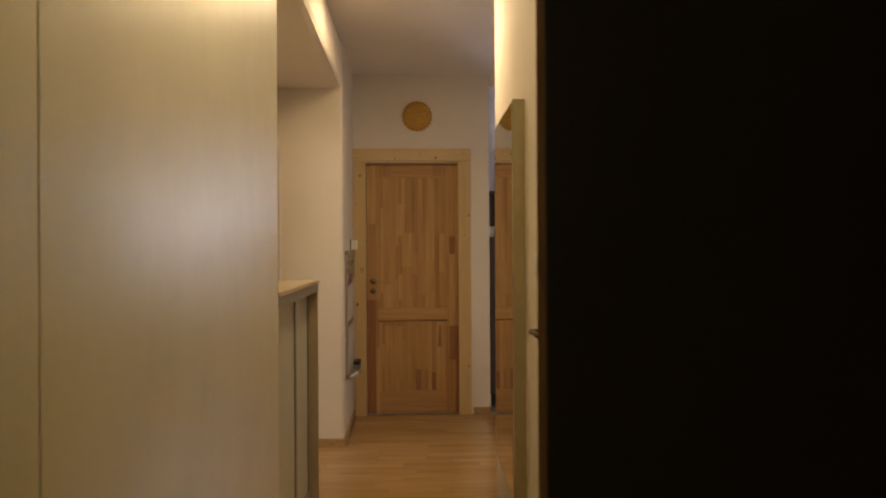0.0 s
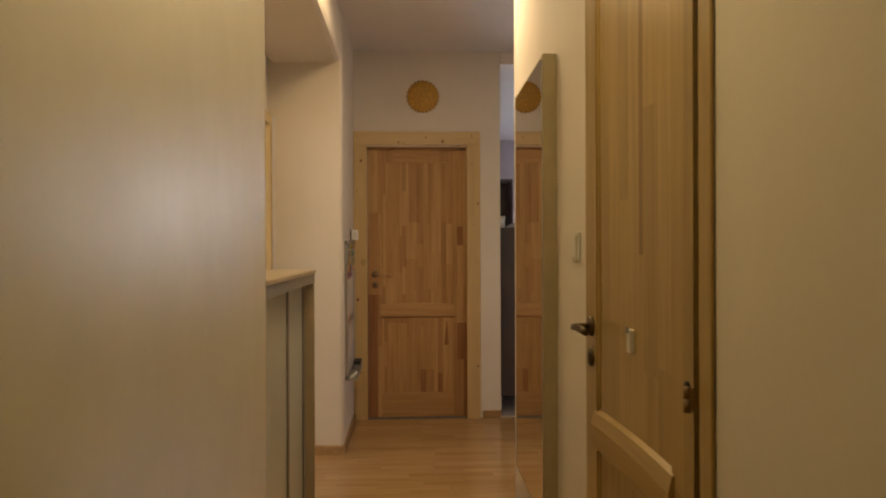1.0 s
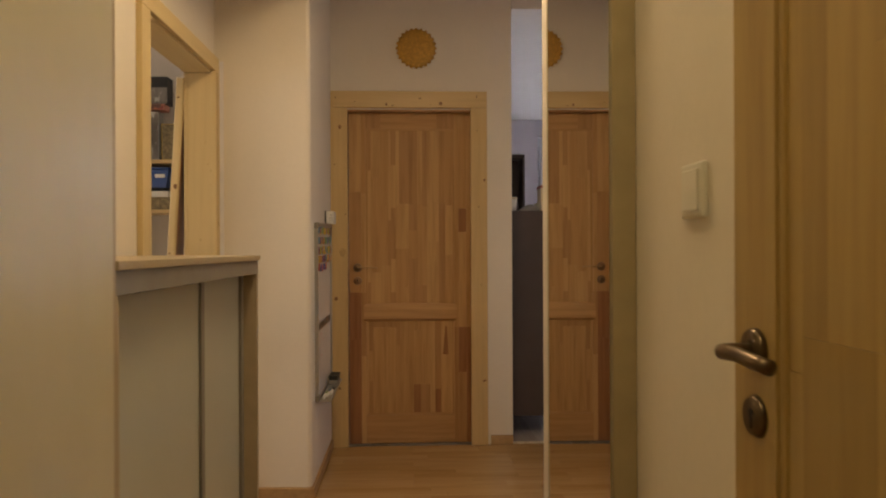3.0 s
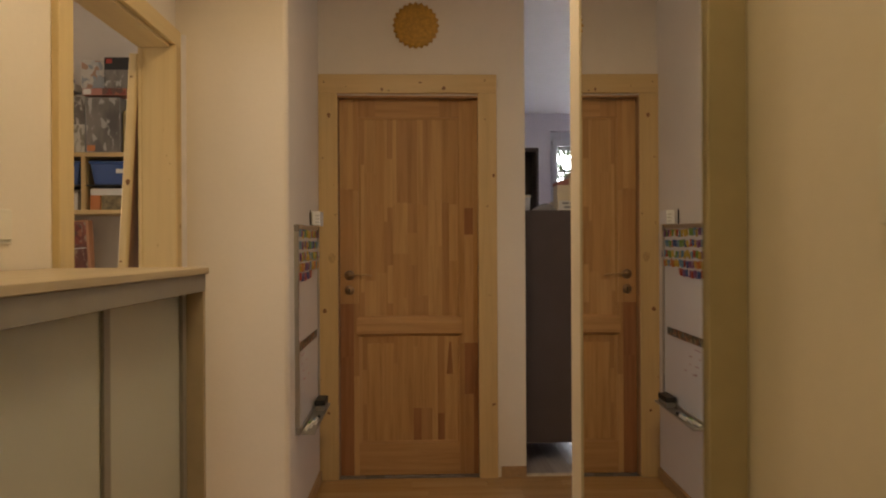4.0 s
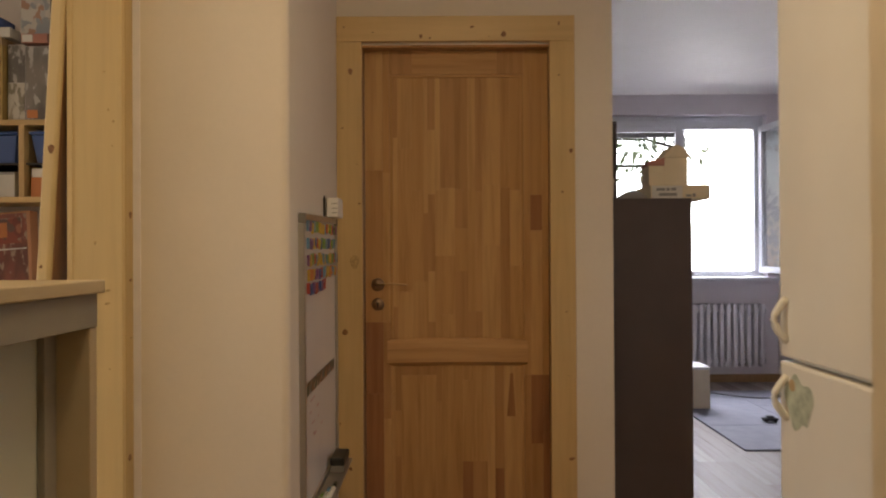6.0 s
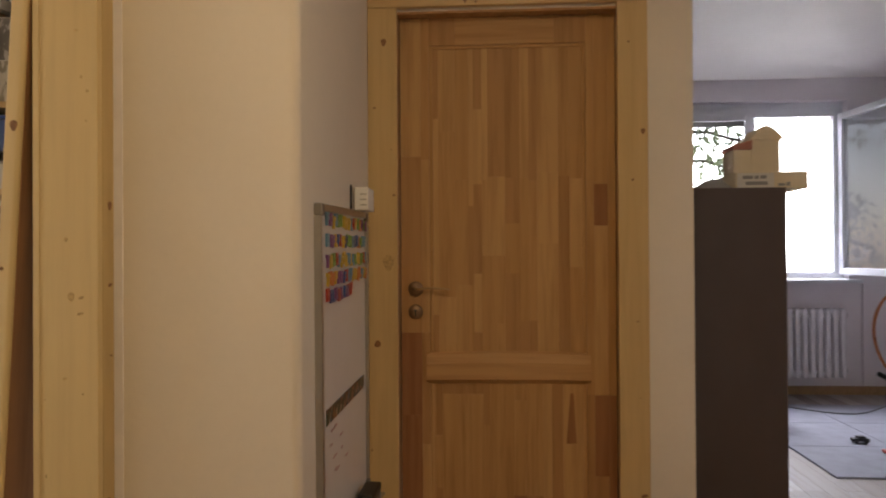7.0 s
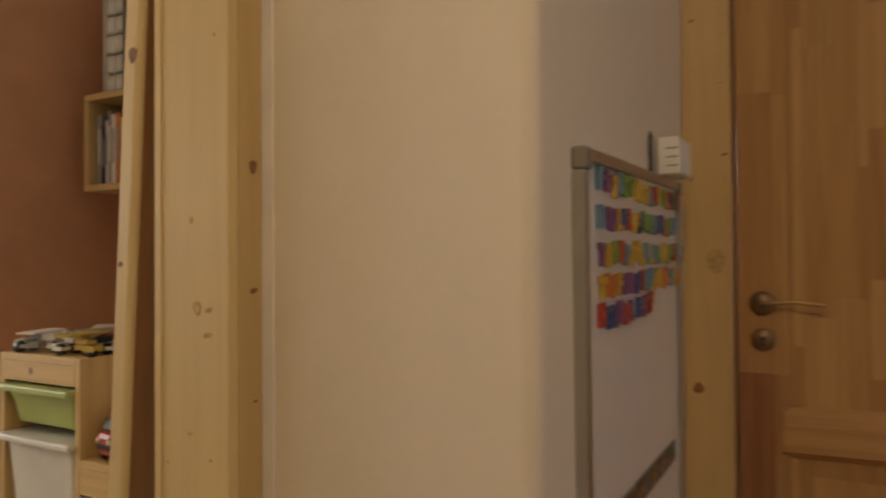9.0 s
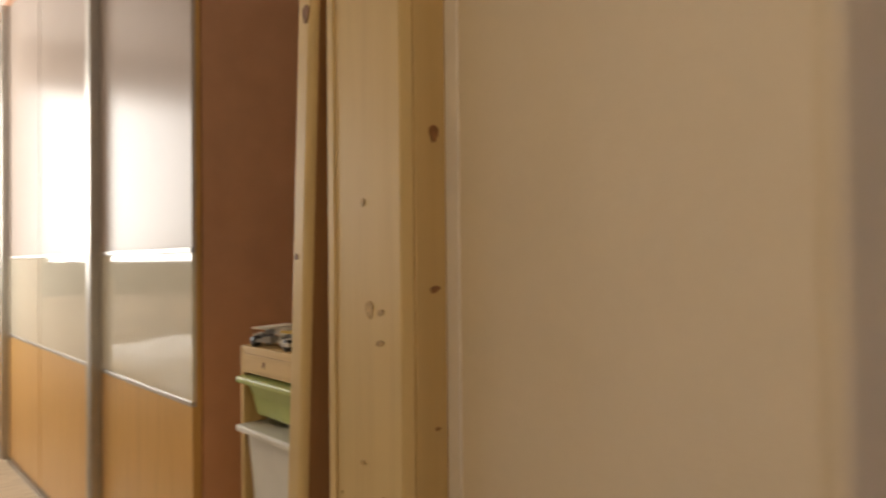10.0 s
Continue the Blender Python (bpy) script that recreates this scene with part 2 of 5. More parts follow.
def art(name, colors, scale, rough=0.45):
    """A printed picture that cannot be made out: torn patches of a few colours."""
    m, n, l, b = mat(name, rough)
    v = coords(n, l, (1, 1, 1))
    nt = n.new("ShaderNodeTexNoise")
    nt.inputs["Scale"].default_value, nt.inputs["Detail"].default_value = scale * 0.6, 3.0
    l.new(v, nt.inputs["Vector"])
    add = n.new("ShaderNodeVectorMath")
    add.operation = "MULTIPLY_ADD"
    add.inputs[1].default_value = (0.10, 0.10, 0.10)
    l.new(nt.outputs["Color"], add.inputs[0])
    l.new(v, add.inputs[2])
    vo = n.new("ShaderNodeTexVoronoi")
    vo.inputs["Scale"].default_value = scale
    l.new(add.outputs[0], vo.inputs["Vector"])
    sep = n.new("ShaderNodeSeparateColor")
    l.new(vo.outputs["Color"], sep.inputs[0])
    r = n.new("ShaderNodeValToRGB")
    r.color_ramp.interpolation = "CONSTANT"
    while len(r.color_ramp.elements) < len(colors):
        r.color_ramp.elements.new(0.5)
    for i, (e, c) in enumerate(zip(r.color_ramp.elements, colors)):
        e.position, e.color = i / len(colors), (*c, 1)
    l.new(sep.outputs[0], r.inputs[0])
    l.new(r.outputs[0], b.inputs["Base Color"])
    return m


M["art_grey"] = art("grey_machine_print", [(0.10, 0.095, 0.09), (0.16, 0.15, 0.14), (0.12, 0.11, 0.10), (0.48, 0.46, 0.42), (0.07, 0.06, 0.06)], 38)
M["art_white"] = art("white_block_print", [(0.56, 0.53, 0.45), (0.30, 0.27, 0.2), (0.62, 0.58, 0.5), (0.16, 0.15, 0.13), (0.40, 0.30, 0.15)], 42)
M["art_comic"] = art("red_comic_print", [(0.26, 0.06, 0.035), (0.36, 0.13, 0.07), (0.14, 0.07, 0.05), (0.30, 0.20, 0.14), (0.20, 0.045, 0.03)], 26)
M["art_sky"] = art("aircraft_print", [(0.46, 0.46, 0.44), (0.30, 0.32, 0.34), (0.40, 0.24, 0.16), (0.56, 0.53, 0.47)], 30)
M["art_nature"] = art("nature_print", [(0.05, 0.07, 0.035), (0.12, 0.06, 0.03), (0.09, 0.10, 0.06), (0.30, 0.14, 0.07), (0.07, 0.05, 0.035), (0.10, 0.16, 0.19), (0.34, 0.27, 0.18)], 40)
M["old_brass"] = plain("tarnished_brass", (0.27, 0.175, 0.105), 0.45, 0.65, 0.2, 40.0)
M["dull_brass"] = plain("dull_brass", (0.46, 0.32, 0.17), 0.4, 0.8)
M["paper_box"] = plain("cream_card", (0.76, 0.66, 0.47), 0.7)
M["linen"] = plain("white_linen", (0.80, 0.79, 0.77), 0.85, 0, 0.05, 6.0, 0.5, 60.0)
M["rose_card"] = plain("faded_red_card", (0.45, 0.20, 0.15), 0.7)
M["olive_print"] = plain("olive_print", (0.20, 0.15, 0.07), 0.5, 0, 0.5, 60.0)
M["sage_print"] = plain("sage_print", (0.42, 0.46, 0.36), 0.6, 0, 0.3, 40.0)
M["leafage"], _n, _l, _b = mat("leaf", 0.6)
_b.inputs["Base Color"].default_value = (0.10, 0.12, 0.06, 1)
_t, _x = _n.new("ShaderNodeBsdfTranslucent"), _n.new("ShaderNodeMixShader")
_t.inputs[0].default_value = (0.11, 0.12, 0.07, 1)
_x.inputs[0].default_value = 0.45
_l.new(_b.outputs[0], _x.inputs[1])
_l.new(_t.outputs[0], _x.inputs[2])
_l.new(_x.outputs[0], _n["Material Output"].inputs[0])


def figure(name, ground, ink, scale, cut):
    """A printed picture that cannot be made out: slanted pale strokes on a dark ground."""
    m, n, l, b = mat(name, 0.4)
    v = coords(n, l, (1.6, 1, 0.7))
    f = noise_tex(n, l, v, scale, 3.0, 0.6)
    g = noise_tex(n, l, v, scale * 0.4, 2.0)
    back = ramp(n, l, g, (0.35, scaled(ground, 0.6)), (0.65, scaled(ground, 1.3)))
    l.new(mix(n, l, ramp(n, l, f, (cut, (0, 0, 0)), (cut + 0.05, (1, 1, 1))), back, ink), b.inputs["Base Color"])
    return m


M["figure_grey"] = figure("pale_machine_figure", (0.17, 0.15, 0.13), (0.46, 0.44, 0.40), 24.0, 0.57)
M["figure_white"] = figure("white_block_figure", (0.30, 0.27, 0.20), (0.60, 0.57, 0.49), 30.0, 0.47)
M["figure_red"] = figure("comic_figure", (0.24, 0.07, 0.045), (0.40, 0.27, 0.19), 26.0, 0.56)
M["bark"] = plain("bark", (0.06, 0.045, 0.035), 0.9)

# ---- builders ----


def cuboid(bm, x0, x1, y0, y1, z0, z1):
    p = [bm.verts.new((x, y, z)) for x in (x0, x1) for y in (y0, y1) for z in (z0, z1)]
    for f in ((0, 1, 3, 2), (4, 6, 7, 5), (0, 4, 5, 1), (2, 3, 7, 6), (0, 2, 6, 4), (1, 5, 7, 3)):
        bm.faces.new([p[i] for i in f])
    return p


def tube(bm, a, b, r0, r1=None, n=14):
    """A closed cylinder or cone between two points."""
    a, b, r1 = Vector(a), Vector(b), r0 if r1 is None else r1
    q = (b - a).to_track_quat("Z", "Y")
    rings = []
    for c, r in ((a, r0), (b, r1)):
        rings.append([bm.verts.new(c + q @ Vector((r * math.cos(2 * math.pi * i / n), r * math.sin(2 * math.pi * i / n), 0))) for i in range(n)])
    for i in range(n):
        j = (i + 1) % n
        bm.faces.new((rings[0][i], rings[0][j], rings[1][j], rings[1][i]))
    bm.faces.new(rings[0][::-1])
    bm.faces.new(rings[1])


def pipe(bm, points, r, n=10):
    """A round bar bent along points."""
    pts = [Vector(p) for p in points]
    rings = []
    for i, p in enumerate(pts):
        d = (pts[min(i + 1, len(pts) - 1)] - pts[max(i - 1, 0)]).normalized()
        q = d.to_track_quat("Z", "Y")
        rings.append([bm.verts.new(p + q @ Vector((r * math.cos(2 * math.pi * k / n), r * math.sin(2 * math.pi * k / n), 0))) for k in range(n)])
    for a, b in zip(rings, rings[1:]):
        for k in range(n):
            j = (k + 1) % n
            bm.faces.new((a[k], a[j], b[j], b[k]))
    bm.faces.new(rings[0][::-1])
    bm.faces.new(rings[-1])


def mesh_of(name, bm, material, bevel=0.0, smooth=False):
    if bevel:
        bmesh.ops.bevel(bm, geom=list(bm.edges), offset=bevel, segments=2, affect="EDGES", profile=0.5)
    bmesh.ops.recalc_face_normals(bm, faces=list(bm.faces))
    me = bpy.data.meshes.new(name)
    bm.to_mesh(me)
    bm.free()
    me.materials.append(material)
    if smooth:
        for p in me.polygons:
            p.use_smooth = True
    return me


def part(name, bm, material, parent, label="", bevel=0.0, smooth=False):
    ob = new(name, mesh_of(name, bm, material, bevel, smooth))
    ob.parent = parent
    if label:
        ob["label"] = label
    return ob


def block(name, size, material, parent, label="", bevel=0.0):
    """A box part; size is x0, x1, y0, y1, z0, z1 in the parent's own space."""
    bm = bmesh.new()
    cuboid(bm, *size)
    return part(name, bm, material, parent, label, bevel)


def thing(name, at, label, category, group="", kind="", turn=0.0):
    ob = new(name)
    ob.empty_display_size = 0.05
    ob.matrix_world = pose(*at, 0, 0, turn)
    return tagged(ob, label, category, group, kind)


def solid(name, boxes, material, label, category, bevel=0.0, kind="structure"):
    """A piece of the setting from one or more boxes that touch but do not overlap."""
    bm = bmesh.new()
    for b in boxes:
        cuboid(bm, *b)
    ob = new(name, mesh_of(name, bm, material, bevel))
    return tagged(ob, label, category, "", kind)


# ---- plan ----
NORTH = 5.44      # face of the wall with the closed door
EAST = 0.45       # corridor's mirror wall
WEST = -0.874     # wall with the side doorway
PIER = -0.430     # side of the pier that carries the whiteboard
PIER_FRONT = 4.562  # its front at the corner
PIER_Y = 4.587    # its front
CEIL = 2.68
SOFFIT = 2.37

# ---- shell ----
solid("floor", [(-6.0, 3.9, -2.2, 9.6, -0.12, -0.012)], M["grout"], "dark joint layer under the laminate boards", "floor")
solid("ceiling", [(-6.0, 3.9, -2.2, 9.6, CEIL, CEIL + 0.12)], M["ceiling"], "off-white matt painted ceiling", "ceiling")
DX0, DX1, DTOP = -0.340, 0.407, 1.985
solid("wall_north", [(-6.0, DX0, NORTH, NORTH + 0.12, -0.01, CEIL), (DX1, 0.64, NORTH, NORTH + 0.12, -0.01, CEIL),
                     (DX0, DX1, NORTH, NORTH + 0.12, DTOP, CEIL)], M["wall"], "warm white plastered wall around a pine door", "wall")
def pier_outline(out):
    """Plan of the pier, grown outwards by a margin: its front is a little out of square and its corner rounded."""
    r = 0.020
    x, y = PIER + out, PIER_FRONT - out
    arc = [(x - r + r * math.sin(a), y + r - r * math.cos(a)) for a in [math.pi / 2 * i / 8 for i in range(9)]]
    return [(WEST, PIER_Y - out)] + arc + [(x, NORTH)]


bm = bmesh.new()
plan = pier_outline(0.0) + [(WEST - 0.12, NORTH), (WEST - 0.12, PIER_Y)]
lo, hi = [[bm.verts.new((x, y, z)) for x, y in plan] for z in (-0.01, CEIL)]
bm.faces.new(lo[::-1])
bm.faces.new(hi)
for i in range(len(plan)):
    k = (i + 1) % len(plan)
    bm.faces.new((lo[i], lo[k], hi[k], hi[i]))
tagged(new("wall_pier", mesh_of("wall_pier", bm, M["wall"])), "warm white plastered pier with rounded corner", "wall", "", "structure")
solid("wall_west", [(WEST - 0.10, WEST, 2.43, 3.69, -0.01, CEIL), (WEST - 0.10, WEST, 3.69, 4.535, 1.99, CEIL), (WEST - 0.10, WEST, 4.535, PIER_Y - 0.001, -0.01, CEIL)],
      M["wall"], "warm white wall with a doorway to the side room", "wall")
solid("soffit", [(WEST, PIER - 0.003, 2.43, PIER_FRONT + 0.06, SOFFIT, CEIL)], M["wall"], "lowered white soffit over the shoe cabinet", "soffit", 0.035)
solid("wall_east", [(EAST, EAST + 0.11, -0.75, 1.357, -0.01, CEIL), (EAST, EAST + 0.11, 1.357, 2.06, 1.99, CEIL), (EAST, EAST + 0.11, 2.06, 3.44, -0.01, CEIL)],
      M["wall"], "cream plastered corridor wall with a mirror", "wall")
solid("wall_south", [(-1.1, -0.47, -0.95, -0.80, -0.01, CEIL), (0.44, 0.61, -0.95, -0.80, -0.01, CEIL), (-0.47, 0.44, -0.95, -0.80, 2.02, CEIL)], M["wall"], "entrance wall around the flat's front door", "wall")
# stairwell walls look unlit through their near-black colour
solid("wall_stair", [(-1.1, 1.6, -2.3, -2.2, -0.01, CEIL), (-1.2, -1.1, -2.2, -0.8, -0.01, CEIL), (1.6, 1.7, -2.2, -0.8, -0.01, CEIL)], M["entry_dark"], "stairwell walls coloured near-black to look unlit", "wall")
solid("wall_bath", [(0.56, 1.9, 1.2, 1.3, -0.01, CEIL), (0.56, 1.9, 2.2, 2.3, -0.01, CEIL), (1.9, 2.0, 1.2, 2.3, -0.01, CEIL)], M["wall"], "plain walls behind the ajar pine door", "wall")
solid("wall_kitchen", [(0.56, 3.0, 3.33, 3.45, -0.01, CEIL), (2.9, 3.0, 3.45, 4.05, -0.01, CEIL), (2.9, 3.0, 5.15, NORTH, -0.01, CEIL), (2.9, 3.0, 4.05, 5.15, -0.01, 1.0), (2.9, 3.0, 4.05, 5.15, 2.2, CEIL)],
      M["wall"], "plain kitchen walls behind the fridge niche", "wall")
# far room behind the opening
WIN = (1.46, 2.893, 0.945, 2.41)
solid("wall_window", [(-0.6, WIN[0], 9.12, 9.42, -0.01, CEIL), (WIN[1], 3.8, 9.12, 9.42, -0.01, CEIL), (WIN[0], WIN[1], 9.12, 9.42, -0.01, WIN[2] - 0.03), (WIN[0], WIN[1], 9.12, 9.42, WIN[3], CEIL)],
      M["room_wall"], "pale lilac-white window wall of the bedroom", "wall")
solid("ceiling_bedroom", [(0.645, 1.535, NORTH, NORTH + 0.12, 2.59, CEIL - 0.001), (-0.598, 3.698, NORTH + 0.1205, 9.119, 2.59, CEIL - 0.001)], M["ceiling"], "off-white lowered bedroom ceiling with its edge over the opening", "ceiling")
solid("wall_room", [(-0.7, -0.6, NORTH + 0.12, 9.42, -0.01, CEIL), (3.7, 3.8, NORTH + 0.12, 9.12, -0.01, CEIL), (1.54, 3.8, NORTH, NORTH + 0.12, -0.01, CEIL)], M["room_wall"], "pale side walls of the bedroom", "wall")
# side room
solid("wall_side_room", [(-6.0, -1.0, 1.9, 2.0, -0.01, CEIL), (-6.0, -5.9, 2.0, 2.9, -0.01, CEIL), (-6.0, -5.9, 4.5, NORTH, -0.01, CEIL), (-6.0, -5.9, 2.9, 4.5, -0.01, 0.9), (-6.0, -5.9, 2.9, 4.5, 2.3, CEIL)],
      M["wall"], "light walls of the children's room", "wall")
solid("wall_brown", [(-2.75, -1.87, NORTH - 0.012, NORTH - 0.002, 0.0, CEIL - 0.004)], M["brown_wall"], "chocolate-brown painted part of the wall", "wall")
solid("backdrop", [(0.3, 7.2, 15.5, 15.6, -2.0, 5.5)], glow("bright_haze", (0.96, 0.96, 1.0), 12.0), "overexposed bright outdoors behind the window", "backdrop")
# skirting, butted end to end
SK = 0.055
solid("baseboard", [(0.509, 0.64, NORTH - 0.012, NORTH - 0.0005, 0, SK), (EAST - 0.012, EAST - 0.0005, 2.12, 3.44, 0, SK), (EAST - 0.012, EAST - 0.0005, 0.727, 1.304, 0, SK), (EAST - 0.012, EAST - 0.0005, -0.6, 0.688, 0, SK),
                    (-0.59, 3.69, 9.108, 9.1195, 0, 0.07)], M["base"], "oak-coloured wooden skirting board", "skirting", 0.002)
bm = bmesh.new()
inner, outer = pier_outline(0.0005), pier_outline(0.012)
inner[-1], outer[-1] = (inner[-1][0], NORTH - 0.024), (outer[-1][0], NORTH - 0.024)
rings = [[bm.verts.new((x, y, z)) for x, y in p] for p, z in ((inner, 0.0), (outer, 0.0), (outer, SK - 0.006), (inner, SK))]
for a, b in zip(rings, rings[1:] + rings[:1]):
    for i in range(len(inner) - 1):
        bm.faces.new((a[i], a[i + 1], b[i + 1], b[i]))
for i in (0, -1):
    bm.faces.new([r[i] for r in rings])
tagged(new("baseboard", mesh_of("baseboard", bm, M["base"])), "oak-coloured wooden skirting board round the pier", "skirting", "", "structure")
solid("threshold", [(0.645, 1.42, NORTH + 0.0, NORTH + 0.035, -0.006, 0.006)], M["worktop"], "light threshold strip between two floors", "threshold", 0.002)


# ---- doors ----


def knots(parent, spots, nx, ny, nz, size=0.0052, tone="knot"):
    """Small oval knots set 0.4 mm proud; spots are x, y, z and a size factor."""
    q = Vector((nx, ny, nz)).to_track_quat("Z", "Y")
    for i, (x, y, z, k) in enumerate(spots):
        bm = bmesh.new()
        ring = [bm.verts.new(Vector((x, y, z)) + q @ Vector((size * k * (1 + 0.25 * math.sin(3 * a + i)) * (1.0 + 0.5 * math.sin(7.1 * i)) * math.cos(a), (1.0 + 0.45 * math.cos(4.3 * i)) * size * k * math.sin(a + 0.4 * math.sin(i)), 0.0006))) for a in [2 * math.pi * j / 10 for j in range(10)]]
        low = [bm.verts.new(v.co - q @ Vector((0, 0, 0.0012))) for v in ring]
        bm.faces.new(ring)
        for j in range(10):
            bm.faces.new((ring[j], low[j], low[(j + 1) % 10], ring[(j + 1) % 10]))
        part("knot", bm, M[tone], parent)


def staves(parent, x0, x1, z0, z1, y0, y1, seed, cols, joints, tones=("stave_dark", "stave", "stave_light")):
    """Glued upright staves of uneven width and tone that fill a rectangle, each one a piece."""
    r = random.Random(seed)
    ws = [r.uniform(0.6, 1.5) for _ in range(cols)]
    x = x0
    for c, w in enumerate(ws):
        w = w / sum(ws) * (x1 - x0)
        cuts = sorted([z0, z1] + [z0 + (z1 - z0) * ((j + r.uniform(0.1, 0.9)) / joints) for j in range(joints)] if joints else [z0, z1])
        for a, b in zip(cuts, cuts[1:]):
            if b - a < 0.02:
                continue
            u = r.random()
            tone = tones[0] if u < 0.10 else tones[2] if u > 0.80 else tones[1]
            block("stave", (x + 0.0002, x + w - 0.0002, y0 - r.uniform(0, 0.0005), y1, a + 0.0002, b - 0.0002), M[tone], parent)
        x += w


def pine_leaf(parent, w, h, seed, even=False):
    """Leaf along x, face at y = 0 looking to -y: stiles and rails of glued staves, two recessed panels, arched middle rail."""
    st, t = 0.098, 0.04
    rail_mat = M["even_x"] if even else M["rail"]
    block_mat = M["even"] if even else M["stave_dark"]
    zr = [0.0, 0.167, 0.73, 0.823, 1.878, h]
    leaf = block("core", (0.004, w - 0.004, 0.012, t, 0.004, h - 0.004), M["stave_dark"], parent, "pine core of the door leaf")

    def column(xa, xb, cuts, tones, ya=0.0085, yb=0.0118):
        """One upright run of staves; cuts are the heights of the butt joints, from the bottom."""
        for za, zb, tone in zip(cuts, cuts[1:], tones.split()):
            block("stave", (xa + 0.0002, xb - 0.0002, ya, yb, za + 0.0002, zb - 0.0002), M[tone], leaf)

    if even:
        for xa, xb, za, zb, tone in ((0, st, 0, 0.62, "even_dark"), (0, st, 0.62, h, "even"), (w - st, w, 0, 0.80, "even_dark"), (w - st, w - st * 0.4, 0.80, h, "even"), (w - st * 0.4, w, 0.80, h, "even_dark")):
            block("stave", (xa + 0.0002, xb - 0.0002, 0, 0.012, za + 0.0002, zb - 0.0002), M[tone], leaf)
        zu = zr[4] - 0.012
        px = (w - 2 * st) / 10
        column(st, st + px * 0.8, (zr[3], 1.02, zu), "even even")
        column(st + px * 0.8, st + px * 1.7, (zr[3], 1.06, 1.50, zu), "even_dark even_dark even")
        column(st + px * 1.7, st + px * 3.2, (zr[3], 1.06, zu), "even_dark even")
        column(st + px * 3.2, st + px * 4.6, (zr[3], 1.06, 1.34, zu), "even even even_dark")
        column(st + px * 4.6, st + px * 6.0, (zr[3], 1.14, zu), "even even")
        column(st + px * 6.0, st + px * 6.5, (zr[3], 1.22, zu), "even even_brown")
        column(st + px * 6.5, st + px * 8.2, (zr[3], 0.98, 1.52, zu), "even even_dark even")
        column(st + px * 8.2, st + px * 10, (zr[3], 1.0, zu), "even_dark even")
        staves(leaf, st, w - st, zr[1] + 0.012, zr[2], 0.0085, 0.0118, seed + 4, 9, 1, ("even_dark", "even", "even"))
    else:
        # stiles
        column(0, 0.070, (0, 0.62, 0.90, 1.50, h), "stave_red stave_red stave_dark stave_light", 0, 0.012)
        column(0.070, st, (0, 0.52, 0.90, 1.49, h), "stave_light stave_dark stave_light stave", 0, 0.012)
        column(w - st, w - 0.072, (0, 0.69, 1.33, h), "stave_dark stave stave", 0, 0.012)
        column(w - 0.072, w - 0.026, (0, 0.42, 0.69, 1.26, 1.40, h), "stave_dark stave_red stave_light stave_red stave", 0, 0.012)
        column(w - 0.026, w, (0, 0.69, 1.28, h), "stave_red stave stave_light", 0, 0.012)
        # upper panel
        zu = zr[4] - 0.012
        column(st, 0.128, (zr[3], 0.96, 1.63, zu), "stave_dark stave_light stave_dark")
        column(0.128, 0.186, (zr[3], 1.02, 1.585, zu), "stave stave stave_light")
        column(0.186, 0.231, (zr[3], 1.062, 1.42, zu), "stave_light stave stave")
        column(0.231, 0.248, (zr[3], 1.06, 1.33, zu), "stave stave_dark stave_light")
        column(0.248, 0.276, (zr[3], 0.90, 1.10, 1.405, 1.66, zu), "stave_dark stave stave_dark stave_light stave_dark")
        column(0.276, 0.297, (zr[3], 1.16, 1.42, zu), "stave stave_light stave_light")
        column(0.297, 0.355, (zr[3], 0.93, 1.16, 1.43, zu), "stave stave stave_light stave_dark")
        column(0.355, 0.405, (zr[3], 1.10, 1.27, 1.425, zu), "stave_dark stave stave_dark stave_dark")
        column(0.405, 0.436, (zr[3], 0.94, 1.425, zu), "stave_dark stave stave_light")
        column(0.436, 0.462, (zr[3], 0.94, 1.415, zu), "stave_dark stave stave_dark")
        column(0.462, 0.535, (zr[3], 1.20, 1.442, zu), "stave_light stave_light stave")
        column(0.535, 0.572, (zr[3], 1.43, zu), "stave_dark stave")
        column(0.572, w - st, (zr[3], 1.12, 1.42, zu), "stave stave_light stave")
        # lower panel: wide boards with wavy figure, a dark short one and a small reddish wedge
        za, zb = zr[1] + 0.012, zr[2]
        column(st, 0.116, (za, 0.54, zb), "stave stave_wavy")
        column(0.116, 0.139, (za, 0.37, 0.55, zb), "stave_dark stave stave_dark")
        column(0.139, 0.279, (za, 0.69, zb), "stave_wavy stave_dark")
        column(0.279, 0.299, (za, 0.585, zb), "stave_wavy stave_dark")
        column(0.299, 0.381, (za, zb), "stave_wavy")
        column(0.381, 0.422, (za, 0.348, 0.67, zb), "stave_red stave_wavy stave_wavy")
        column(0.422, 0.479, (za, 0.348, zb), "stave_dark stave_wavy")
        column(0.479, 0.509, (za, zb), "stave_light")
        column(0.509, 0.545, (za, 0.32, zb), "stave_red stave_dark")
        column(0.545, w - st, (za, zb), "stave_light")
        bm = bmesh.new()
        pts = ((0.556, 0.526), (0.590, 0.526), (0.581, 0.695), (0.570, 0.695))
        fr_, bk_ = [[bm.verts.new((px, y, pz)) for px, pz in pts] for y in (0.0079, 0.0084)]
        bm.faces.new(fr_)
        bm.faces.new(bk_[::-1])
        for k in range(4):
            bm.faces.new((fr_[k], bk_[k], bk_[(k + 1) % 4], fr_[(k + 1) % 4]))
        part("stave", bm, M["stave_red"], leaf, "small reddish wedge")
    block("bottom_rail", (st, w - st, 0, 0.012, 0, zr[1]), rail_mat, leaf, "", 0.0015)
    cw = 0.115
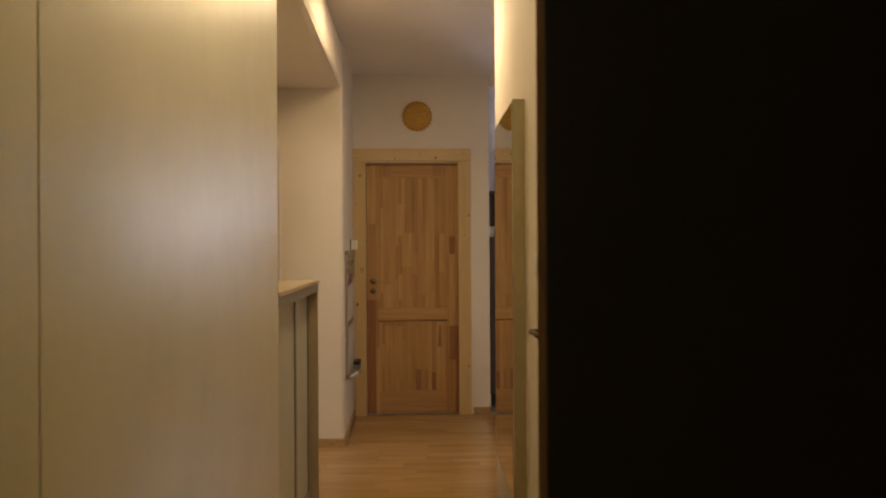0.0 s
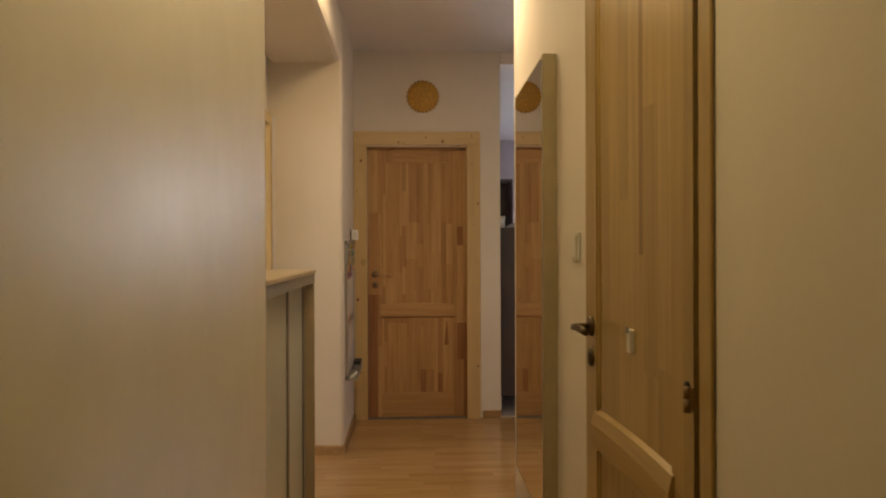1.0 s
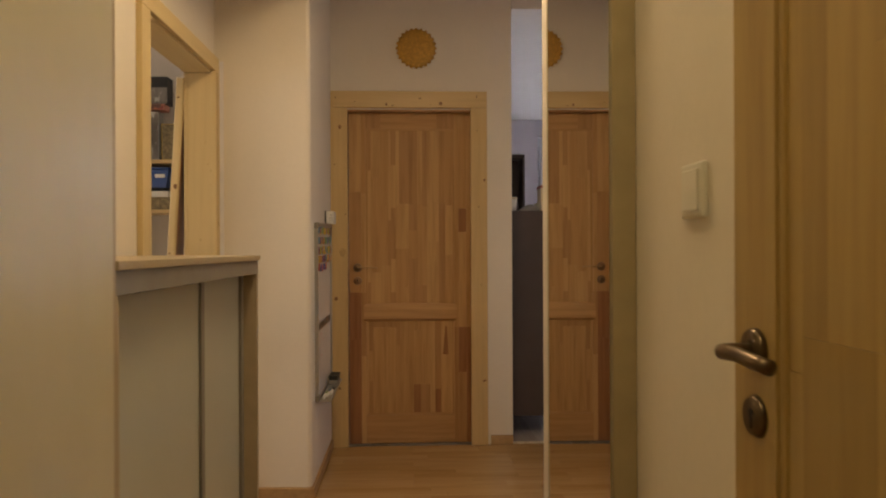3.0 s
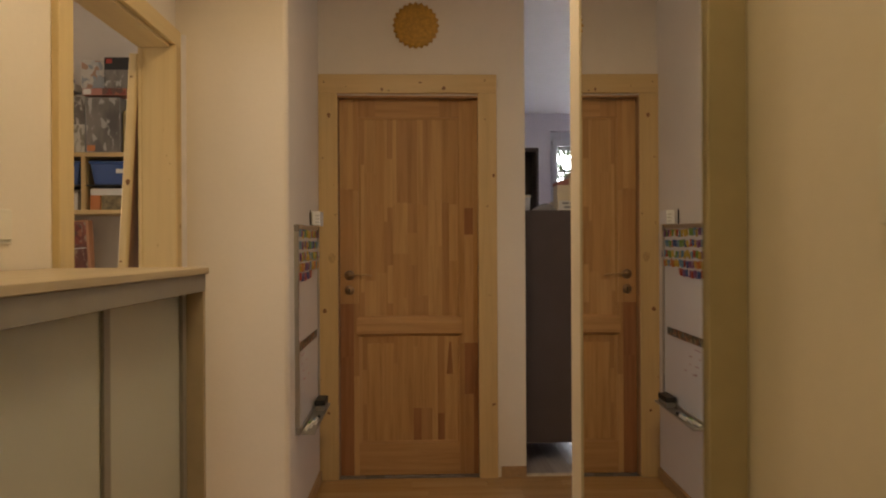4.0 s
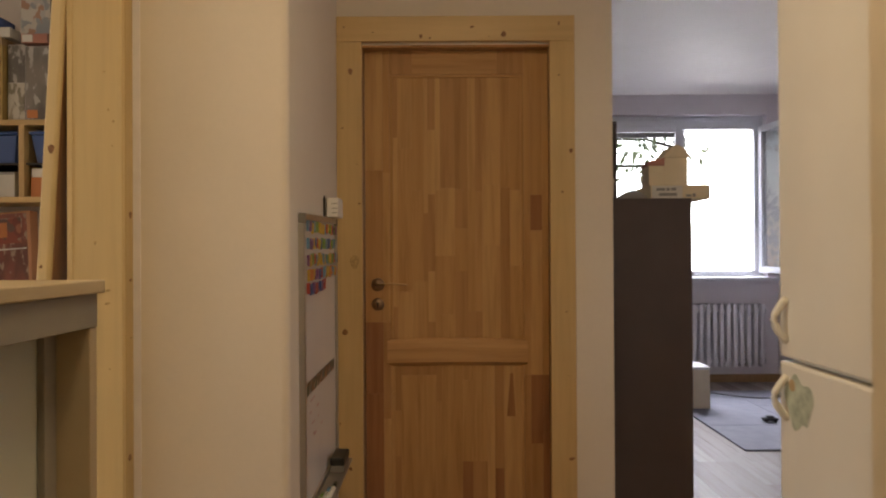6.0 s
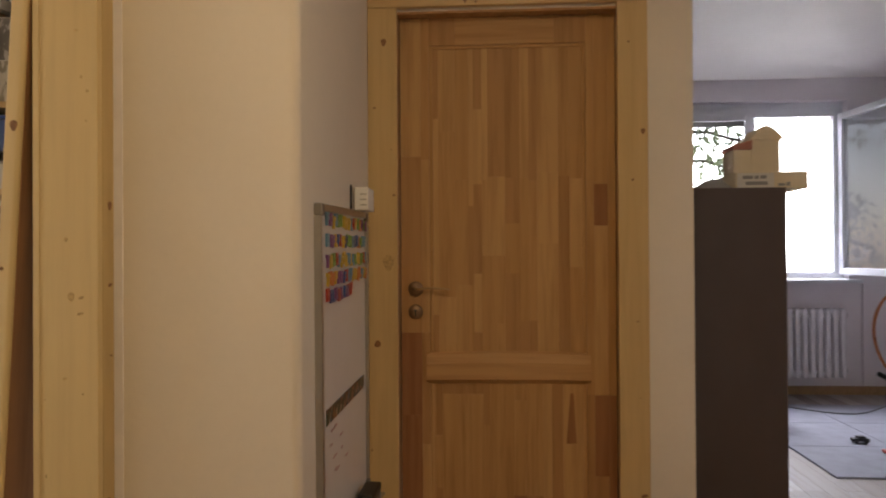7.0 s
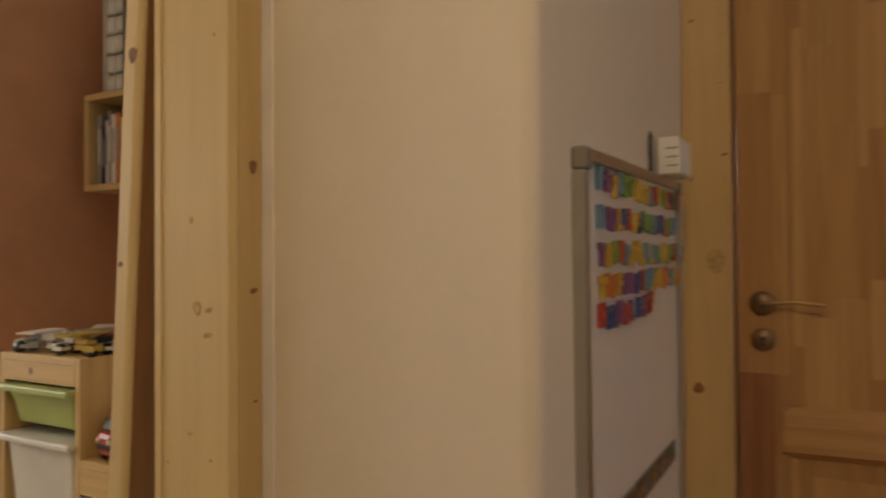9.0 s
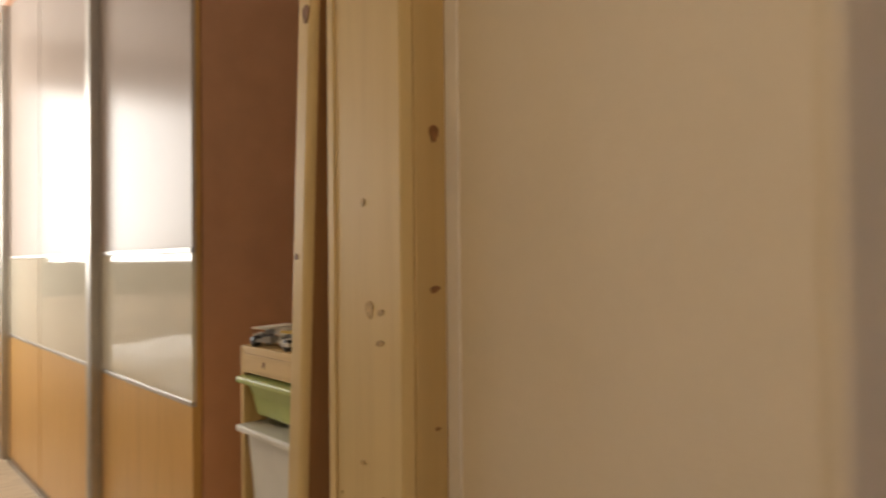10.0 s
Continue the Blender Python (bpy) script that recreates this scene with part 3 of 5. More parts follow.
    block("top_rail", (st + cw * 0.25 + 0.06, w - st - cw * 0.9, 0, 0.012, zr[4], h), rail_mat, leaf, "", 0.0015)
    block("corner_block", (st, st + cw * 0.25 + 0.06, 0, 0.012, zr[4], h), block_mat, leaf, "pine end block", 0.001)
    block("corner_block", (w - st - cw * 0.9, w - st, 0, 0.012, zr[4], h), block_mat, leaf, "pine end block", 0.001)
    # arched middle rail, swelling in front of the panels
    bm = bmesh.new()
    n = 14
    rows = []
    for i in range(n + 1):
        u = i / n
        x = st - 0.012 + u * (w - 2 * st + 0.024)
        lift = 0.004 * math.sin(math.pi * u) - 0.003 * (abs(2 * u - 1) ** 3)
        rows.append([bm.verts.new((x, y, z)) for y, z in ((0.008, zr[2] - 0.004 + lift * 0.4), (-0.010, zr[2] + 0.012 + lift * 0.4), (-0.012, zr[3] - 0.026 + lift), (-0.004, zr[3] + 0.004 + lift), (0.008, zr[3] + 0.01 + lift))])
    for a, b in zip(rows, rows[1:]):
        for k in range(5):
            bm.faces.new((a[k], b[k], b[(k + 1) % 5], a[(k + 1) % 5]))
    bm.faces.new(rows[0][::-1])
    bm.faces.new(rows[-1])
    part("middle_rail", bm, rail_mat, leaf, "arched pine middle rail")
    # bevelled beads round the panels
    for a, b in ((zr[3] + 0.012, zr[4]), (zr[1], zr[2] - 0.004)):
        for x in (st, w - st - 0.012):
            bm = bmesh.new()
            cuboid(bm, x, x + 0.012, 0.0035, 0.0115, a, b)
            part("panel_bead", bm, M["even" if even else "stave"], leaf, "", 0.003)
        z = b - 0.012 if b > 1 else a
        bm = bmesh.new()
        cuboid(bm, st + 0.012, w - st - 0.012, 0.0035, 0.0115, z, z + 0.012)
        part("panel_bead", bm, rail_mat, leaf, "", 0.003)
    return leaf


def lever(parent, x, z, to, mat_name="bronze", bar=0.0085, bar_mat="bronze", out=1.0):
    """Round roses with a bent lever and a key rose below; the lever runs towards +x or -x."""
    bm = bmesh.new()
    tube(bm, (x, 0.0, z), (x, -0.009, z), 0.026, 0.023, 24)
    rose = part("rose", bm, M[mat_name], parent, "round aged bronze rose", 0, True)
    bm = bmesh.new()
    pipe(bm, [(px, y * out, pz) for px, y, pz in ((x, -0.004, z), (x, -0.030, z), (x + to * 0.006, -0.045, z), (x + to * 0.022, -0.052, z + 0.001), (x + to * 0.06, -0.053, z + 0.004), (x + to * 0.105, -0.050, z), (x + to * 0.118, -0.046, z - 0.002))], bar, 12)
    part("lever", bm, M[bar_mat], rose, "bent lever handle", 0, True)
    bm = bmesh.new()
    tube(bm, (x, 0.0, z - 0.078), (x, -0.007, z - 0.078), 0.025, 0.022, 24)
    key = part("key_rose", bm, M[mat_name], parent, "round aged bronze key rose", 0, True)
    bm = bmesh.new()
    tube(bm, (x, -0.0072, z - 0.074), (x, -0.0085, z - 0.074), 0.005, 0.005, 10)
    cuboid(bm, x - 0.002, x + 0.002, -0.0085, -0.0072, z - 0.092, z - 0.077)
    part("keyhole", bm, M["black"], key)


# closed door at the corridor's end
door_1 = thing("door_1", (-0.328, NORTH + 0.045, 0.004), "closed pine door with glued staves and bronze lever", "door", "", "structure")
pine_leaf(door_1, 0.724, 1.972, 11)
lever(door_1, 0.049, 1.049, 1, "old_brass", 0.0036, "dull_brass", 0.36)
C = 0.098
casing = thing("door_casing", (0, NORTH, 0), "knotty yellow pine casing round the closed door", "door casing", "", "structure")
CL, CR, CT = -0.4295, 0.491, 2.092
block("jamb_board", (CL, CL + C, -0.022, 0, 0.0, CT - C - 0.0005), M["trim"], casing, "", 0.003)
block("jamb_board", (CR - C, CR, -0.022, 0, 0.0, CT - C - 0.0005), M["trim"], casing, "", 0.003)
block("head_board", (CL, CR, -0.022, 0, CT - C, CT), M["trim_x"], casing, "", 0.003)
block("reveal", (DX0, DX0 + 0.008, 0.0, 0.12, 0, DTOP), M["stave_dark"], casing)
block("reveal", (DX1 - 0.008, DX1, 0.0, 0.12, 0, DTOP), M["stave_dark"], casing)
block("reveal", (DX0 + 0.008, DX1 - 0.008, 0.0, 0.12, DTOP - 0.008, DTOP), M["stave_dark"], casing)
K = -0.0225
knots(casing, [(-0.375, K, 1.878, 1.7), (-0.407, K, 1.66, 0.8), (-0.343, K, 1.368, 0.8), (-0.400, K, 0.874, 1.6), (-0.381, K, 0.348, 1.5), (-0.35, K, 1.52, 0.6), (-0.41, K, 1.32, 1.0), (-0.42, K, 0.52, 0.7)], 0, -1, 0)
knots(casing, [(0.474, K, 1.567, 1.3), (0.470, K, 0.382, 1.5), (0.452, K, 0.948, 0.6), (0.44, K, 1.41, 0.6), (0.43, K, 1.86, 0.7), (0.46, K, 0.70, 0.6)], 0, -1, 0)
knots(casing, [(-0.102, K, 2.012, 1.2), (-0.067, K, 2.006, 0.8), (0.095, K, 2.048, 1.2), (0.217, K, 2.020, 1.5), (-0.287, K, 2.029, 0.6), (0.16, K, 2.012, 0.6), (0.43, K, 2.06, 1.2), (-0.40, K, 2.05, 0.8)], 0, -1, 0)
knots(casing, [(-0.362, K, 1.143, 3.0)], 0, -1, 0, 0.0062, "knot_soft")

# ajar pine door in the mirror wall
door_2 = thing("door_2", (0.436, 2.075, 0.006), "slightly open pine door with bronze lever and mid hinge", "door", "", "structure", -90 + 0.8)
pine_leaf(door_2, 0.690, 1.965, 23, True)
lever(door_2, 0.055, 1.035, 1)
bm = bmesh.new()
cuboid(bm, 0.342, 0.366, -0.003, 0.0085, 1.010, 1.060)
part("hook_plate", bm, M["paper"], door_2, "small white stick-on hook", 0.002)
block("hook_clip", (0.347, 0.361, -0.006, -0.0032, 1.052, 1.066), M["grey"], door_2, "grey clip", 0.001)
casing_2 = thing("door_casing", (EAST, 0, 0), "narrow pine casing of the ajar door", "door casing", "", "structure")
for a, b in ((1.306, 1.357), (2.062, 2.082)):
    block("jamb_board", (-0.008, -0.0005, a, b, 0, 2.05), M["even"], casing_2, "", 0.004)
block("head_board", (-0.008, -0.0005, 1.3575, 2.0615, 2.0, 2.05), M["trim_y"], casing_2, "", 0.004)
casing_4 = thing("door_casing", (EAST, 0, 0), "narrow pine casing board on the cream wall", "door casing", "", "structure")
block("jamb_board", (-0.0024, -0.0003, 0.69, 0.725, 0.0, 2.05), M["casing"], casing_4, "", 0.0007)
for z in (0.25, 0.991, 1.72):
    h = thing("hinge", (0.428, 1.369, z), "tarnished brass barrel hinge with dark cap", "hinge", "hinges of the ajar door")
    bm = bmesh.new()
    tube(bm, (0, 0, -0.022), (0, 0, -0.001), 0.0064, 0.0064, 16)
    tube(bm, (0, 0, 0.001), (0, 0, 0.022), 0.0064, 0.0064, 16)
    part("barrel", bm, M["old_brass"], h, "", 0, True)
    block("flap", (0.002, 0.010, -0.004, 0.016, -0.018, 0.018), M["dull_brass"], h)
    bm = bmesh.new()
    tube(bm, (0.0, 0.0, 0.0222), (0.0, 0.0, 0.029), 0.006, 0.003, 12)
    part("cap", bm, M["black"], h, "dark cap", 0, True)

# front door of the flat, half open
entry = thing("door_3", (0.426, -0.690, 0.006), "near-black front door standing half open", "door", "", "structure", 180 - 64.25)
# slab shares the near-black colour that stands for missing light
block("slab", (0.0, 0.84, -0.04, 0.0, 0.0, 2.0), M["entry_dark"], entry, "", 0.004)
block("edge_strip", (0.8405, 0.848, -0.036, -0.004, 0.0, 2.0), M["stave_dark"], entry, "brown edge strip")
bm = bmesh.new()
tube(bm, (0.79, 0.0, 1.04), (0.79, 0.012, 1.04), 0.026, 0.024, 20)
part("rose", bm, M["bronze"], entry, "", 0, True)

# side doorway lining and casing
casing_3 = thing("door_casing", (WEST, 0, 0), "knotty light pine lining and casing of the side doorway", "door casing", "", "structure")
Y0, Y1, TOPZ = 3.69, 4.535, 1.99
block("lining_board", (-0.121, 0.0, Y0, Y0 + 0.018, 0, TOPZ), M["casing"], casing_3, "", 0.002)
block("lining_board", (-0.121, 0.0215, Y1 - 0.018, Y1, 0, TOPZ), M["casing"], casing_3, "", 0.002)
block("stop_strip", (-0.121, -0.107, Y1 - 0.0205, Y1 - 0.0182, 0, TOPZ - 0.019), M["casing"], casing_3, "", 0.0008)
block("lining_head", (-0.121, 0.0, Y0 + 0.0185, Y1 - 0.0185, TOPZ - 0.018, TOPZ), M["casing_y"], casing_3, "", 0.002)
block("jamb_board", (0.0005, 0.022, Y0 - 0.075, Y0 + 0.006, 0, TOPZ - 0.006), M["casing"], casing_3, "", 0.003)
block("jamb_board", (0.0005, 0.022, Y1 + 0.0005, Y1 + 0.047, 0, TOPZ - 0.006), M["casing_brown"], casing_3, "browner pine edge board", 0.003)
block("head_board", (0.0005, 0.022, Y0 - 0.075, Y1 + 0.047, TOPZ - 0.0055, TOPZ + 0.06), M["casing_y"], casing_3, "", 0.003)
block("filler_bead", (0.006, 0.041, Y1 + 0.0472, Y1 + 0.0515, 0.08, TOPZ + 0.05), M["caulk"], casing_3, "white filler bead beside the casing", 0.0014)
knots(casing_3, [(0.0225, 4.563, 1.282, 1.3), (0.0225, 4.563, 1.109, 1.0), (0.0225, 4.566, 0.955, 0.5), (0.0225, 4.555, 0.64, 1.2)], 1, 0, 0)
F = Y1 - 0.0185
knots(casing_3, [(-0.049, F, 1.208, 1.0), (-0.052, F, 0.912, 1.0), (-0.026, F, 1.653, 0.9), (-0.014, F, 1.554, 0.7), (-0.004, F, 1.46, 0.7)], 0, -1, 0, 0.0036, "knot_soft")
knots(casing_3, [(-0.038, F, 1.086, 2.0), (-0.016, F, 1.084, 1.2), (-0.018, F, 1.05, 1.4), (-0.001, F, 1.524, 0.7), (-0.012, F, 0.88, 0.7), (-0.096, F, 0.868, 0.9), (-0.094, F, 0.705, 0.9)], 0, -1, 0, 0.0036, "knot_soft")

# thick pine board leaning in the doorway
plank = thing("pine_board", (-1.138, 4.508, 0.0), "thick knotty pine board with darker brown side leaning beside the doorway", "board")
plank.matrix_world = pose(-1.138, 4.508, 0.0, 0, 3.3, 0)
bm = bmesh.new()
prof = [(0.0, 0.12), (0.0, 0.004), (0.004, 0.0)] + [(0.026 + 0.010 * math.sin(a), 0.010 - 0.010 * math.cos(a)) for a in [math.pi / 2 * i / 6 for i in range(7)]] + [(0.036, 0.12)]
lo = [bm.verts.new((x, y, 0.003)) for x, y in prof]
hi = [bm.verts.new((x, y, 1.95)) for x, y in prof]
bm.faces.new(lo)
bm.faces.new(hi[::-1])
for i in range(len(prof)):
    k = (i + 1) % len(prof)
    bm.faces.new((lo[i], lo[k], hi[k], hi[i]))
part("plank", bm, M["casing"], plank, "", 0, False)
# thin sheet that makes the board's right side darker and browner than its front
block("stained_side", (0.0361, 0.0382, 0.0105, 0.12, 0.003, 1.949), M["brown_side"], plank, "darker brown side", 0.0005)
knots(plank, [(0.022, -0.0004, 1.455, 1.6), (0.014, -0.0004, 1.86, 0.9), (0.016, -0.0004, 0.8, 0.8), (0.012, -0.0004, 1.15, 0.6)], 0, -1, 0)

# ---- corridor things ----
ward = thing("wardrobe", (-0.468, 2.426, 0), "cream glossy built-in wardrobe lining the corridor", "wardrobe", "", "")
for a, b in ((-3.1, -1.6810), (-1.68, 0.0)):
    block("sliding_door", (-0.03, 0.0, a, b, 0.0, SOFFIT + 0.2), M["gloss_panel"], ward, "", 0.003)
block("carcass", (-0.42, -0.034, -3.1, -0.001, 0.0, SOFFIT + 0.2), M["cab_side"], ward)
block("door_profile", (-0.028, -0.002, 0.0005, 0.012, 0.0, SOFFIT + 0.2), M["cab_side"], ward, "beige edge profile")

FRONT = -0.472
shoe = thing("shoe_cabinet", (FRONT, 2.44, 0), "tall narrow shoe cabinet with recessed frosted sliding doors", "cabinet")
block("top", (-0.385, 0.006, 0.0, 1.166, 1.127, 1.144), M["cab_top"], shoe, "light veneer top", 0.002)
block("apron", (-0.018, 0.0, 0.0, 1.156, 1.083, 1.1265), M["grey_trim"], shoe, "grey lacquered fascia", 0.001)
block("side", (-0.38, -0.001, 1.138, 1.156, 0.0, 1.0825), M["cab_side"], shoe, "beige side board", 0.001)
block("side", (-0.38, -0.001, 0.0, 0.018, 0.0, 1.0825), M["cab_side"], shoe, "beige side board", 0.001)
block("back", (-0.38, -0.37, 0.0185, 1.1375, 0.0, 1.1265), M["cab_side"], shoe)
for a, b, x in ((0.0185, 0.665, -0.046), (0.64, 1.112, -0.054)):
    block("sliding_door", (x - 0.005, x, a, b, 0.0505, 1.10), M["frosted"], shoe, "frosted glass sliding door", 0.001)
block("door_stile", (-0.0455, -0.038, 0.640, 0.668, 0.0505, 1.10), M["grey_trim"], shoe, "grey upright profile", 0.001)
block("door_stile", (-0.0535, -0.044, 1.110, 1.1375, 0.0505, 1.10), M["grey_trim"], shoe, "grey upright profile", 0.001)
block("plinth", (-0.36, -0.040, 0.0185, 1.1375, 0.0, 0.05), M["grey_trim"], shoe)

mir = thing("wall_mirror", (EAST + 0.001, 2.505, 0.33), "tall mirror in a slim frame on a veneered panel", "mirror", "", "", -0.95)
block("panel", (-0.046, -0.002, 0.0, 0.69, 0.0, 1.54), M["mirror_side"], mir, "olive veneered backing panel", 0.001)
block("glass", (-0.049, -0.0465, 0.012, 0.65, 0.012, 1.528), M["mirror"], mir, "clear silvered glass")

sw = thing("light_switch", (EAST, 2.225, 1.245), "cream plastic wall switch", "switch")
bm = bmesh.new()
cuboid(bm, -0.009, 0.0, -0.04, 0.04, -0.04, 0.04)
part("plate", bm, M["white_plastic"], sw, "", 0.003)
bm = bmesh.new()
cuboid(bm, -0.0125, -0.0088, -0.028, 0.028, -0.030, 0.030)
part("rocker", bm, M["white_plastic"], sw, "", 0.0015)
sw2 = copy_thing(sw, pose(WEST, 3.38, 1.245, 0, 0, 180))

orn = thing("sun_ornament", (0.075, NORTH, 2.348), "round straw-gold sun ornament with scalloped rim", "wall ornament")
bm = bmesh.new()
n = 96
ctr = bm.verts.new((0, -0.026, 0))
rings = []
for rr, yy, wob in ((0.055, -0.030, 0), (0.092, -0.020, 0), (0.100, -0.016, 0.0), (0.116, -0.008, 0.006), (0.116, -0.001, 0.006)):
    rings.append([bm.verts.new(((rr + wob * math.cos(24 * 2 * math.pi * i / n)) * math.cos(2 * math.pi * i / n), yy, (rr + wob * math.cos(24 * 2 * math.pi * i / n)) * math.sin(2 * math.pi * i / n))) for i in range(n)])
for i in range(n):
    bm.faces.new((ctr, rings[0][i], rings[0][(i + 1) % n]))
    for a, b in zip(rings, rings[1:]):
        bm.faces.new((a[i], b[i], b[(i + 1) % n], a[(i + 1) % n]))
bm.faces.new(rings[-1])
part("disc", bm, M["gold"], orn, "", 0, True)

# whiteboard on the pier
wb = thing("whiteboard", (PIER, 4.696, 0.420), "magnetic whiteboard with aluminium frame on the pier", "whiteboard")
wb.matrix_world = pose(PIER, 4.696, 0.420, 1.0, 0, 0)
BW, BH = 0.628, 0.873
block("panel", (0.004, 0.010, 0.008, BW - 0.008, 0.008, BH - 0.008), M["board_white"], wb, "glossy white writing surface")
for s in ((0.0, 0.018, 0.0, 0.018, 0.03, BH - 0.03), (0.0, 0.018, BW - 0.018, BW, 0.03, BH - 0.03), (0.0, 0.018, 0.03, BW - 0.03, 0.0, 0.018), (0.0, 0.018, 0.03, BW - 0.03, BH - 0.018, BH)):
    block("rail", s, M["alu"], wb, "", 0.002)
for y in (0.0, BW - 0.0295):
    for z in (0.0, BH - 0.0295):
        block("corner_cap", (0.0, 0.020, y, y + 0.0295, z, z + 0.0295), M["grey_plastic"], wb, "grey plastic corner", 0.004)
block("tray", (0.0185, 0.075, 0.02, 0.57, -0.004, 0.004), M["alu"], wb, "aluminium pen tray", 0.002)
strip = thing("picture_strip", (PIER + 0.0112, 4.752, 0.777), "narrow strip of small dark nature pictures", "photo strip")
strip.matrix_world = pose(PIER + 0.0112, 4.752, 0.777, 0.3, 0, 0)
for k, w_ in enumerate((0.05, 0.08, 0.06, 0.09, 0.05, 0.07, 0.05, 0.05)):
    y = sum((0.05, 0.08, 0.06, 0.09, 0.05, 0.07, 0.05, 0.05)[:k])
    block("picture", (0.0, 0.0015, y, y + w_ - 0.001, -0.018, 0.020), M["art_nature"], strip)
# marker scribbles that cannot be read
rs = random.Random(3)
for k in range(9):
    yy, zz = 4.79 + rs.uniform(0, 0.22), 0.62 + 0.035 * (k % 4) + rs.uniform(0, 0.01)
    mk = thing("ink_mark", (PIER + 0.0112, yy, zz), "small dark red marker scribble on the whiteboard", "writing", "marker scribbles")
    block("stroke", (0.0, 0.0006, 0.0, rs.uniform(0.015, 0.05), 0.0, 0.005), M["ink"], mk)
# letter magnets in rows
def magnet(kind, m_):
    bm = bmesh.new()
    w_, h_, t_ = 0.024, 0.032, 0.006
    bars = {0: [(0, 0.009, 0, h_), (0.009, w_, 0, 0.009)], 1: [(0, 0.009, 0, h_), (w_ - 0.009, w_, 0, h_), (0.009, w_ - 0.009, 0.012, 0.022)],
            2: [(0.0085, 0.0175, 0, h_ - 0.009), (0, w_, h_ - 0.009, h_)], 3: [(0, 0.009, 0, h_), (0.009, w_, h_ - 0.009, h_), (0.009, w_, 0, 0.009), (w_ - 0.009, w_, 0.009, h_ - 0.009)],
            4: [(0, 0.009, 0, h_), (0.009, w_, h_ - 0.009, h_), (0.009, 0.022, 0.0125, 0.0205)]}[kind]
    for a, b, c, d in bars:
        cuboid(bm, 0, t_, a, b, c, d)
    return mesh_of("letter_magnet", bm, M[m_])
TINTS = ["red", "orange", "yellow", "leaf_green", "sky_blue", "blue", "lilac"]
MAGNETS = {(k, c): magnet(k, c) for k in range(5) for c in TINTS}
for row, (z, count) in enumerate(((1.241, 18), (1.190, 17), (1.141, 18), (1.097, 17), (1.054, 10))):
    y = 4.752
    for i in range(count):
        c = rs.choice(TINTS + ["sky_blue", "leaf_green", "yellow", "sky_blue", "blue", "yellow", "leaf_green"] if row < 4 else ["red", "lilac", "orange", "blue", "red"])
        ob = new("letter_magnet", MAGNETS[(rs.randrange(5), c)])
        ob.matrix_world = pose(PIER + 0.0113, y, z + 0.008 * (y - 4.75) + rs.uniform(-0.004, 0.004), rs.uniform(-9, 9), 0, 0)
        tagged(ob, {"sky_blue": "light blue", "leaf_green": "green", "lilac": "violet"}.get(c, c) + " plastic letter magnet on the whiteboard", "magnet", "letter magnets on the whiteboard")
        y += rs.uniform(0.027, 0.034) + (0.012 if i % 6 == 5 else 0)
# card and pen stuck over the board's top edge
note = thing("note_box", (PIER, 5.150, 1.3035), "small white card box on the whiteboard frame", "box")
block("body", (0.006, 0.046, 0.0, 0.11, 0.0, 0.068), M["linen"], note, "", 0.003)
for k in range(3):
    block("line", (0.022, 0.043, -0.0006, -0.0001, 0.014 + 0.016 * k, 0.0165 + 0.016 * k), M["grey"], note)
pen = thing("pen", (PIER + 0.006, 5.098, 1.3035), "thin black pen standing by the note card", "pen")
bm = bmesh.new()
tube(bm, (0, 0, 0.0), (0, 0, 0.062), 0.0036, 0.0036, 10)
tube(bm, (0, 0, 0.062), (0, 0, 0.072), 0.0035, 0.001, 10)
part("barrel", bm, M["black"], pen, "", 0, True)
er = thing("board_eraser", (PIER + 0.045, 5.16, 0.433), "black felt board eraser on the pen tray", "eraser")
block("grip", (-0.024, 0.026, -0.07, 0.06, 0.022, 0.048), M["black"], er, "", 0.005)
block("felt", (-0.022, 0.024, -0.068, 0.058, 0.0, 0.0215), M["grey_plastic"], er, "", 0.001)
for k, c in enumerate(("leaf_green", "sky_blue", "black")):
    mk = thing("marker_pen", (PIER + 0.035 + 0.012 * k, 4.74 + 0.05 * k, 0.4325 + 0.001 * k), "whiteboard marker with a white barrel on the tray", "marker", "markers on the tray")
    bm = bmesh.new()
    tube(bm, (0, 0, 0), (0, 0.09, 0), 0.0075, 0.0075, 12)
    part("barrel", bm, M["paper"], mk, "", 0, True)
    bm = bmesh.new()
    tube(bm, (0, 0.0905, 0), (0, 0.135, 0), 0.0082, 0.0070, 12)
    part("cap", bm, M[c], mk, "", 0, True)
# small hanging picture on the doorway wall
pic = thing("small_picture", (WEST, 3.24, 1.60), "small framed picture hanging on a string", "picture")
block("mount", (0.001, 0.010, 0.0, 0.115, 0.0, 0.095), M["card"], pic, "", 0.003)
block("print", (0.0102, 0.0115, 0.012, 0.103, 0.012, 0.083), M["sage_print"], pic)
bm = bmesh.new()
pipe(bm, [(0.004, 0.02, 0.095), (0.004, 0.0575, 0.135), (0.004, 0.095, 0.095)], 0.0012, 6)
part("string", bm, M["card"], pic)

